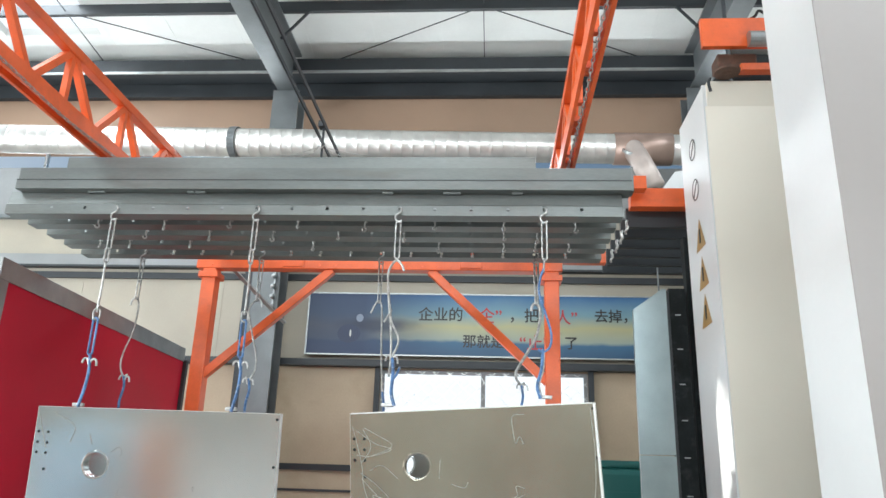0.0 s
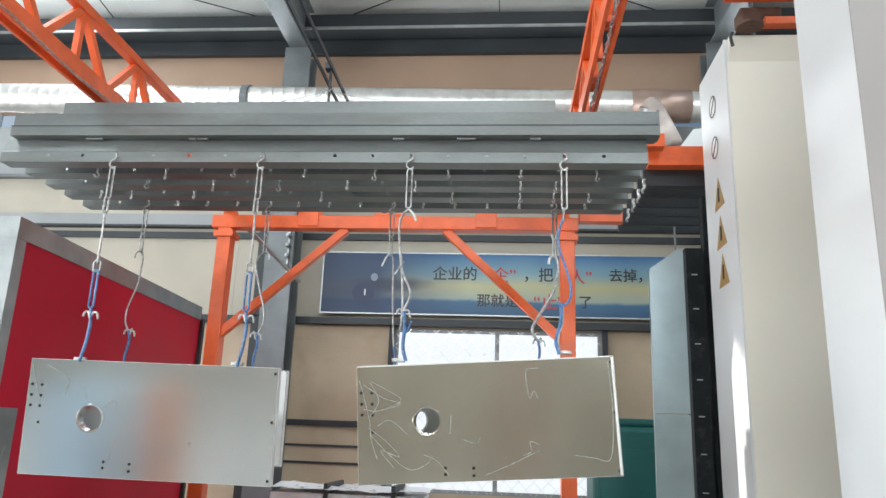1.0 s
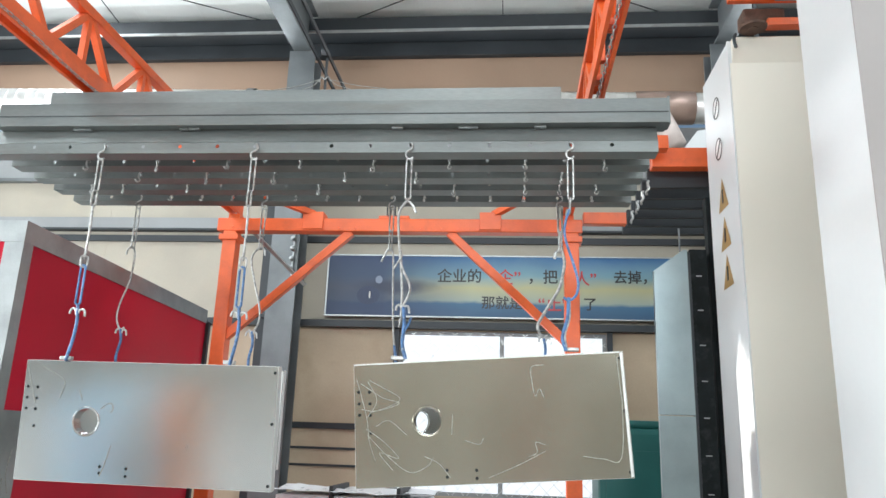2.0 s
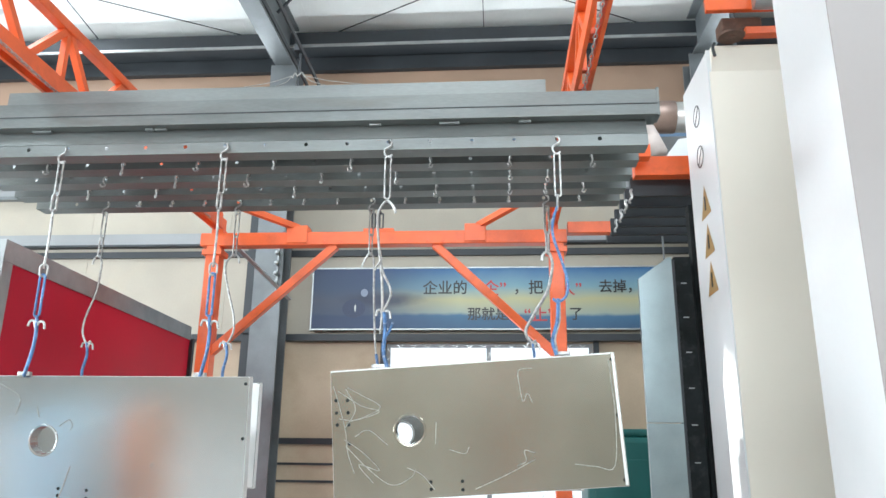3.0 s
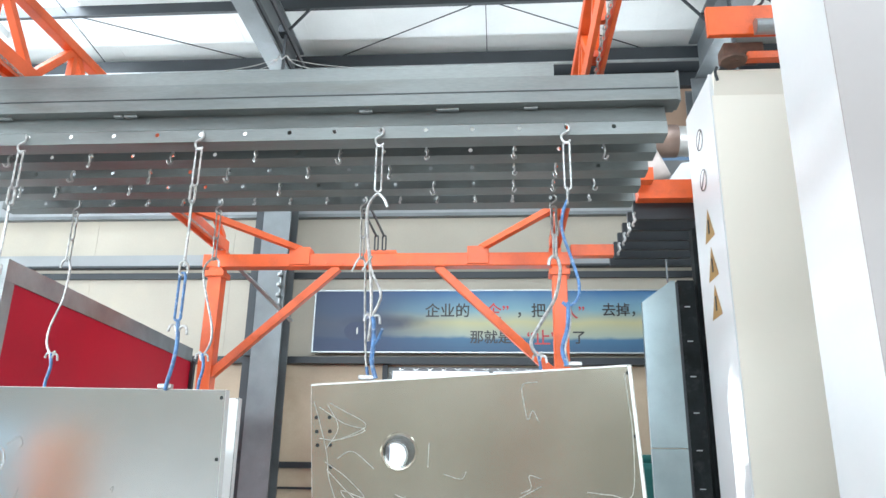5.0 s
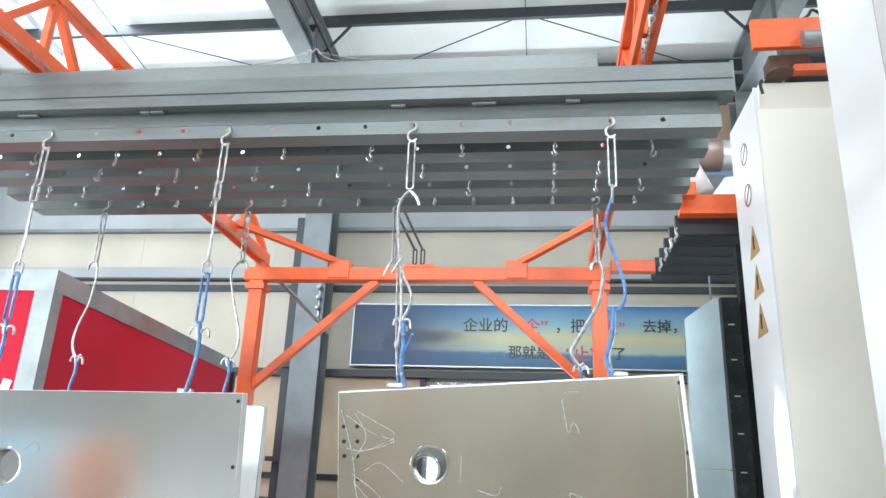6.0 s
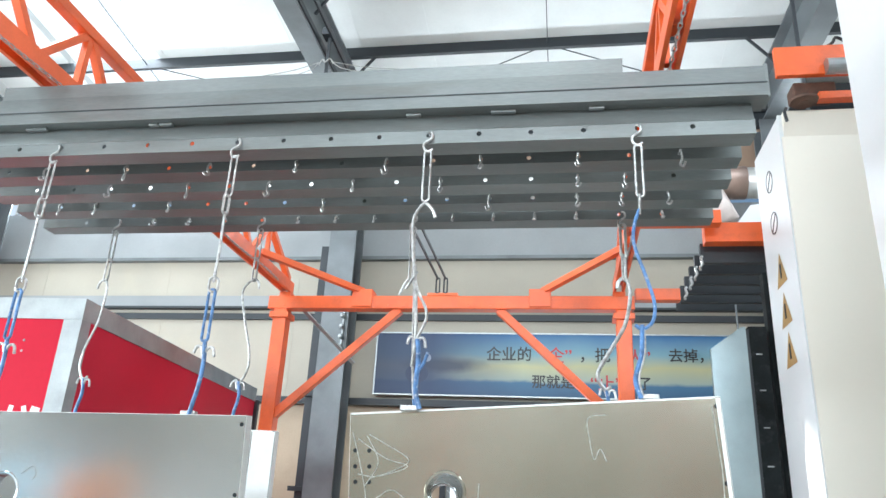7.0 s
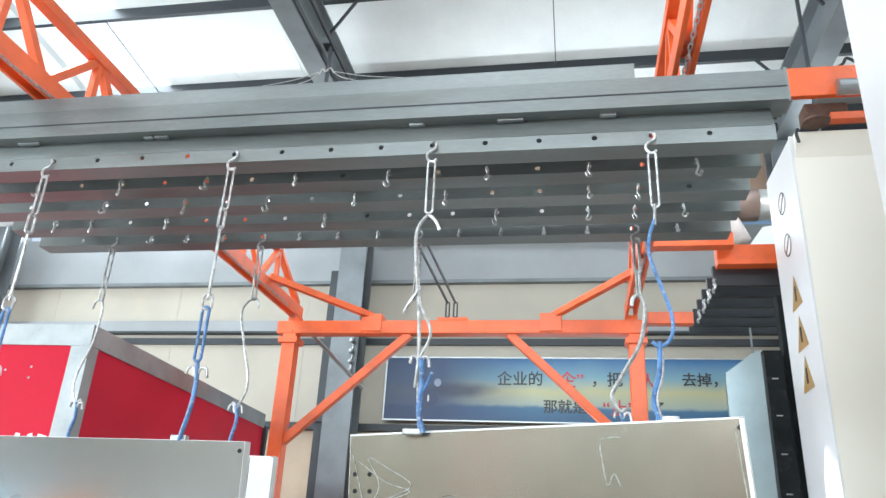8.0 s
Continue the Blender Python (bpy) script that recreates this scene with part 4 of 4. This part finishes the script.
def front_hanger_straight(x, z_end):
    y = BAR_Y[0] - 0.012
    t = thing("wire_hanger", "zinc link and hook chain with blue coated lower hook", "hanger", "panel hangers")
    part("s_hook", s_hook(x, BAR_Y[0], HOLE_Z), ZINC, t)
    part("long_link", oval(x, y, 3.015, 2.83, 0.026, 0.0046), ZINC, t)
    part("joint", oval(x - 0.004, y, 2.835, 2.75, 0.028, 0.006, 1.2), ZINC, t)
    part("rod", wire(((x - 0.004, y, 2.76), (x, y, 2.62), (x - 0.002, y, 2.46)), 0.0062), ZINC, t)
    part("eye", oval(x, y, 2.48, 2.42, 0.034, 0.0055, 0.4), ZINC, t)
    part("blue_link", oval(x, y, 2.43, 2.225, 0.026, 0.0062), BLUE_WIRE, t, "blue coated long link")
    part("anchor_hook", prongs(x + 0.006, y, 2.19, 0.04), ZINC, t)
    part("blue_hook", wire(((x + 0.004, y, 2.22), (x + 0.012, y, 2.14), (x + 0.006, y, 2.05), (x - 0.012, y, z_end + 0.012), (x - 0.02, y + 0.02, z_end + 0.004)), 0.0085), BLUE_WIRE, t, "blue coated panel hook")
    part("clamp", box(bmesh.new(), x - 0.05, x + 0.008, y + 0.002, y + 0.03, z_end + 0.003, z_end + 0.022, 0.004), ZINC, t)
    return t


MOVES.append((front_hanger_straight(-2.205, 1.944), ()))
MOVES.append((front_hanger_straight(-1.365, 1.942), ()))


def front_hanger_looped():
    x, y = -0.545, BAR_Y[0] - 0.012
    t = thing("wire_hanger", "zinc link with a wide wire loop and blue tied lower hook", "hanger", "panel hangers")
    part("s_hook", s_hook(x, BAR_Y[0], HOLE_Z), ZINC, t)
    part("long_link", oval(x, y, 3.01, 2.79, 0.028, 0.0046), ZINC, t)
    part("open_hook", wire(((x + 0.045, y, 2.72), (x + 0.03, y, 2.755), (x, y, 2.78), (x - 0.03, y, 2.745), (x - 0.042, y, 2.69), (x - 0.03, y, 2.55), (x - 0.012, y, 2.4), (x - 0.004, y, 2.25), (x - 0.01, y, 2.14)), 0.0066), ZINC, t)
    part("side_wire", wire(((x - 0.024, y, 2.53), (x - 0.012, y, 2.44), (x + 0.026, y, 2.36), (x + 0.03, y, 2.31), (x - 0.004, y, 2.235)), 0.0058), ZINC, t)
    part("tip", wire(((x - 0.012, y, 2.5), (x - 0.05, y - 0.01, 2.43)), 0.005), ZINC, t)
    part("anchor_hook", prongs(x, y, 2.235, 0.032), ZINC, t)
    part("blue_hook", wire(((x + 0.004, y, 2.24), (x + 0.012, y, 2.16), (x + 0.008, y, 2.06), (x + 0.026, y, 1.99)), 0.0095), BLUE_WIRE, t, "blue coated panel hook")
    part("blue_spur", wire(((x + 0.01, y, 2.12), (x + 0.03, y, 2.15), (x + 0.048, y - 0.01, 2.19)), 0.0065), BLUE_WIRE, t)
    part("clamp", box(bmesh.new(), x - 0.045, x + 0.02, y + 0.002, y + 0.03, 1.985, 2.004, 0.004), ZINC, t)
    return t


MOVES.append((front_hanger_looped(), ()))


def front_hanger_swung():
    x, y = 0.268, BAR_Y[0] - 0.012
    t = thing("wire_hanger", "zinc link with a bowed blue coated wire hook", "hanger", "panel hangers")
    part("s_hook", s_hook(x, BAR_Y[0], HOLE_Z), ZINC, t)
    part("long_link", oval(x, y, 3.01, 2.79, 0.028, 0.0046), ZINC, t)
    part("rod", wire(((x - 0.002, y, 2.8), (x - 0.006, y, 2.72)), 0.006), ZINC, t)
    part("bowed_wire", wire(((x - 0.006, y, 2.74), (x - 0.026, y, 2.68), (x - 0.03, y, 2.6), (x + 0.008, y, 2.47), (x + 0.03, y, 2.38), (x + 0.022, y, 2.315), (x - 0.014, y, 2.285), (x - 0.04, y, 2.3)), 0.0066), BLUE_WIRE, t, "bowed blue coated wire")
    part("blue_link", wire(((x - 0.016, y, 2.3), (x - 0.022, y, 2.2), (x - 0.046, y, 2.11), (x - 0.03, y, 2.045)), 0.0085), BLUE_WIRE, t)
    part("blue_link", wire(((x - 0.01, y, 2.29), (x - 0.012, y, 2.2), (x - 0.034, y, 2.12), (x - 0.026, y, 2.06)), 0.005), ZINC, t)
    part("clamp", box(bmesh.new(), x - 0.04, x + 0.03, y + 0.002, y + 0.03, 2.045, 2.062, 0.004), ZINC, t)
    return t


MOVES.append((front_hanger_swung(), ()))


def rear_hanger(x, way=1.0, thick=0.006, low=2.0, drift=0.0, bulge=0.02):
    y = BAR_Y[4] - 0.012
    t = thing("wire_hanger", "double zinc link with a long bent S wire hook", "hanger", "panel hangers")
    part("s_hook", s_hook(x, BAR_Y[4], HOLE_Z, 0.005), ZINC, t)
    part("long_link", oval(x, y, 3.03, 2.86, 0.024, thick * 0.75), ZINC, t)
    part("lower_link", oval(x, y, 2.87, 2.74, 0.02, thick * 0.75, 0.7), ZINC, t)
    d = drift
    pts = ((x - 0.035 * way, y, 2.70), (x - 0.028 * way, y, 2.735), (x, y, 2.752), (x + bulge * way, y, 2.71), (x + bulge * 1.1 * way, y, 2.65), (x + 0.012 * way + d * 0.2, y, 2.52), (x - 0.03 * way + d * 0.6, y, 2.38), (x - 0.036 * way + d, y, 2.29), (x - 0.006 * way + d, y, 2.225), (x + 0.022 * way + d, y, 2.235))
    part("bent_wire", wire(pts, thick), ZINC, t)
    part("anchor_hook", prongs(x + 0.004 * way + d, y, 2.21, 0.034, 0.006), ZINC, t)
    part("lower_hook", wire(((x + d, y, 2.225), (x + 0.01 + d, y, 2.15), (x - 0.004 + d, y, 2.07), (x - 0.008 + d, y + 0.012, low)), 0.0085), BLUE_WIRE, t, "blue coated panel hook")
    return t


MOVES.append((rear_hanger(-2.42, 1.0), ()))
MOVES.append((rear_hanger(-1.585, -1.0, bulge=0.042), ()))


def rear_hanger_plain(x):
    y = BAR_Y[4] - 0.012
    t = thing("wire_hanger", "double zinc link with a nearly straight wire hook", "hanger", "panel hangers")
    part("s_hook", s_hook(x, BAR_Y[4], HOLE_Z, 0.005), ZINC, t)
    part("long_link", oval(x, y, 3.03, 2.86, 0.024, 0.0045), ZINC, t)
    part("lower_link", oval(x, y, 2.87, 2.74, 0.02, 0.0045, 0.7), ZINC, t)
    part("bent_wire", wire(((x - 0.05, y, 2.67), (x - 0.02, y, 2.735), (x + 0.004, y, 2.75), (x + 0.022, y, 2.7), (x + 0.03, y, 2.5), (x + 0.045, y, 2.25), (x + 0.06, y, 2.12)), 0.006), ZINC, t)
    part("lower_hook", wire(((x + 0.055, y, 2.16), (x + 0.068, y, 2.08), (x + 0.066, y + 0.012, 2.0)), 0.0085), BLUE_WIRE, t, "blue coated panel hook")
    return t


MOVES.append((rear_hanger_plain(-0.765), ()))
MOVES.append((rear_hanger(0.27, 1.0, 0.0095, 2.02, -0.1), ()))


SCRIBBLE_A = [[(-0.559, -0.077), (-0.498, -0.113), (-0.415, -0.169), (-0.484, -0.207), (-0.553, -0.224)], [(-0.622, -0.067), (-0.601, -0.143), (-0.574, -0.263), (-0.567, -0.356), (-0.54, -0.447)], [(-0.574, -0.329), (-0.473, -0.436), (-0.38, -0.503), (-0.299, -0.479), (-0.271, -0.442)], [(-0.312, -0.434), (-0.246, -0.468), (-0.194, -0.533)], [(0.265, -0.044), (0.206, -0.052), (0.205, -0.119), (0.215, -0.186), (0.237, -0.153), (0.255, -0.194)],
              [(0.166, -0.455), (0.206, -0.438), (0.203, -0.393), (0.248, -0.407)], [(0.604, -0.03), (0.606, -0.135), (0.608, -0.265), (0.582, -0.48), (0.504, -0.478), (0.414, -0.463)], [(-0.533, -0.291), (-0.471, -0.267), (-0.39, -0.335)]]
SCRIBBLE_B = [[(-0.6, -0.09), (-0.5, -0.16), (-0.42, -0.19), (-0.53, -0.22), (-0.6, -0.21)], [(-0.58, -0.3), (-0.5, -0.36), (-0.43, -0.44), (-0.52, -0.41), (-0.46, -0.49)], [(-0.02, -0.54), (0.111, -0.492), (0.246, -0.433)], [(-0.172, -0.251), (-0.181, -0.342)], [(-0.567, -0.083), (-0.526, -0.172), (-0.574, -0.25)], [(-0.122, -0.37), (-0.056, -0.391), (-0.035, -0.365)]]
SCRIBBLE_C = [[(-0.355, -0.134), (-0.337, -0.189)], [(-0.162, -0.398), (-0.184, -0.479), (-0.208, -0.546)], [(-0.457, -0.18), (-0.444, -0.095), (-0.563, -0.03)], [(-0.645, -0.033), (-0.585, -0.212)], [(-0.235, -0.226), (-0.189, -0.197), (-0.17, -0.223), (-0.181, -0.244)], [(0.217, -0.395), (0.23, -0.381), (0.227, -0.408)]]


def door_panel(w, h, label, hole, marks=(), heavy=True, sheet=PANEL, band=0.012):
    """A folded sheet door: face, returned flanges and a collared round hole, origin at the middle of its top edge."""
    t = thing("hanging_panel", label, "sheet metal panel", "hanging panels")
    bm = bmesh.new()
    hx, hz, r = hole[0], hole[1], 0.064
    n = 32
    ring = [bm.verts.new((hx + r * math.cos(2 * math.pi * k / n), 0, hz + r * math.sin(2 * math.pi * k / n))) for k in range(n)]
    edge = []
    for k in range(n):
        a = 2 * math.pi * k / n
        dx, dz = math.cos(a), math.sin(a)
        q = min(((w / 2 - hx) / dx) if dx > 1e-6 else ((-w / 2 - hx) / dx if dx < -1e-6 else 1e9), (-hz / dz) if dz > 1e-6 else ((-h - hz) / dz if dz < -1e-6 else 1e9))
        edge.append(bm.verts.new((hx + dx * q, 0, hz + dz * q)))
    cv = [bm.verts.new((x, 0, z)) for x in (-w / 2, w / 2) for z in (0, -h)]
    for k in range(n):
        a, b = edge[k], edge[(k + 1) % n]
        bm.faces.new((ring[k], ring[(k + 1) % n], b, a))
        if abs(a.co.x - b.co.x) > 1e-5 and abs(a.co.z - b.co.z) > 1e-5:
            c = shared_corner(cv, a, b, -w / 2, w / 2)
            bm.faces.new((a, b, c))
    bmesh.ops.remove_doubles(bm, verts=bm.verts, dist=1e-5)
    bmesh.ops.recalc_face_normals(bm, faces=bm.faces)
    part("face", bm, sheet, t)
    d = 0.045
    for name, bx in (("flange", (-w / 2, w / 2, 0.001, d, -0.003, 0.0015)), ("flange", (-w / 2, w / 2, 0.001, d, -h - 0.0015, -h + 0.003)), ("flange", (-w / 2 - 0.0015, -w / 2 + 0.003, 0.001, d, -h, 0)), ("flange", (w / 2 - 0.003, w / 2 + 0.0015, 0.001, d, -h, 0))):
        part(name, B(*bx, bevel=0.001), LIT_FLANGE, t)
    # folded edges with their bright reflection put into the colour
    if heavy:
        part("lit_edge_band", B(w / 2 - 0.002 - band, w / 2 - 0.002, -0.0035, -0.0005, -h + 0.004, -0.004, bevel=0.001), LIT_FLANGE, t, "folded edge band, pale for the light it catches")
        part("lit_edge_band", B(-w / 2, w / 2 - 0.016, -0.0025, -0.0005, -0.005, -0.0005), LIT_FLANGE, t)
    part("collar", revolve(bmesh.new(), [(-0.002, r - 0.001), (-0.003, r + 0.006), (0.0, r + 0.009), (0.0, r), (d, r - 0.002), (d, r - 0.005), (-0.002, r - 0.001)], "y", 32), sheet, t, m=pose(hx, 0, hz))
    u = -w / 2
    for x, z in ((u + 0.02, -0.13), (u + 0.072, -0.132), (u + 0.021, -0.184), (u + 0.073, -0.186), (u + 0.023, -0.236), (u + 0.073, -0.238), (u + 0.075, -0.32), (-0.21, -0.53), (-0.21, -0.5), (-0.074, -0.505), (-0.074, -0.54), (w / 2 - 0.015, -0.03), (w / 2 - 0.015, -0.27), (w / 2 - 0.015, -h + 0.025)):
        bm = bmesh.new()
        bmesh.ops.create_circle(bm, cap_ends=True, segments=10, radius=0.0075)
        part("bolt_hole", bm, MATT_BLACK, t, m=pose(x, -0.001, z, 90, 0, 0))
    for line in marks:
        part("chalk_mark", tube(bmesh.new(), smooth_line([(x, -0.0016, z) for x, z in line], 5), 0.0019 if heavy else 0.0014, 5), CHALK, t)
    return t


p1 = door_panel(1.265, 0.565, "bare zinc sheet door with round hole and chalk scribbles", (-0.29, -0.277), SCRIBBLE_A + SCRIBBLE_B, True, DIM_PANEL)
RIGHT_ROWS = ((0.0, 0.026, -0.6, 0.0, -0.02), (0.5, 0.014, 0.2, 0.0, -0.005), (1.0, 0.011, 0.8, -0.2, -0.01), (1.5, 0.011, 0.4, -0.4, -0.01), (3.0, 0.001, 1.0, -0.2, 0.004), (3.5, -0.001, 0.7, -0.1, -0.004), (4.0, -0.008, 0.6, -0.1, -0.005), (5.5, -0.002, -0.3, 0.0, 0.0), (6.0, -0.004, -2.1, 0.0, 0.002), (6.5, -0.009, -3.6, 0.1, 0.003), (7.0, -0.006, -4.0, 0.5, 0.004), (7.5, -0.02, -5.8, 0.9, 0.006), (8.0, -0.012, -5.7, 1.0, 0.01))
MOVES.append((p1, [(t, pose(-0.142 + dx, 3.858, 2.009 + dz, 2.5, -3.86 + dr, yaw)) for t, dx, yaw, dr, dz in RIGHT_ROWS]))
p2 = door_panel(1.31, 0.578, "dull zinc sheet door with collared round hole, faint chalk marks", (-0.307, -0.29), SCRIBBLE_C, False)
LEFT_ROWS = ((0.0, 0.016, 1.3, 0.1, -0.006), (0.5, -0.015, 2.3, 0.35, 0.0), (1.0, -0.031, 0.8, 0.4, 0.0), (1.5, 0.008, -1.9, 0.2, -0.006), (3.0, -0.006, -2.0, 0.1, 0.0), (3.5, -0.018, -2.3, 0.1, 0.0), (4.0, 0.004, 0.6, 0.2, 0.0), (5.5, 0.005, 0.4, 0.06, 0.0), (6.0, -0.003, -2.2, -0.5, 0.0), (6.5, 0.025, 1.2, 0.05, 0.0), (7.0, -0.004, -3.1, -0.4, 0.0), (7.5, 0.014, -1.8, -0.4, 0.0), (8.0, 0.005, -1.6, -0.2, 0.0))
MOVES.append((p2, [(t, pose(-1.791 + dx, 3.866, 1.945 + dz, 5.0, 0.23 + dr, yaw)) for t, dx, yaw, dr, dz in LEFT_ROWS]))
# the wide band paints the lit right strip of this panel's face
p3 = door_panel(1.46, 0.57, "bare zinc sheet door hanging behind another panel", (0.305, -0.28), band=0.11)
MOVES.append((p3, [(t, pose(-2.1, 4.69, 2.0, 2.0, 0.3, 1.0)) for t, _ in TRAVEL]))
p4 = door_panel(1.27, 0.57, "bare zinc sheet door hanging behind the scribbled panel", (-0.34, -0.27))
MOVES.append((p4, [(t, pose(-0.22, 4.69, 2.0, 2.0, -1.0, 0.0)) for t, _ in TRAVEL]))


def motions():
    """The load travels towards the camera along the rails; the panels sway a little."""
    for ob, sway in MOVES:
        base = dict(sway)
        walk(ob, [(t, pose(0, dy, 0) @ base.get(t, Matrix.Identity(4))) for t, dy in TRAVEL])


motions()
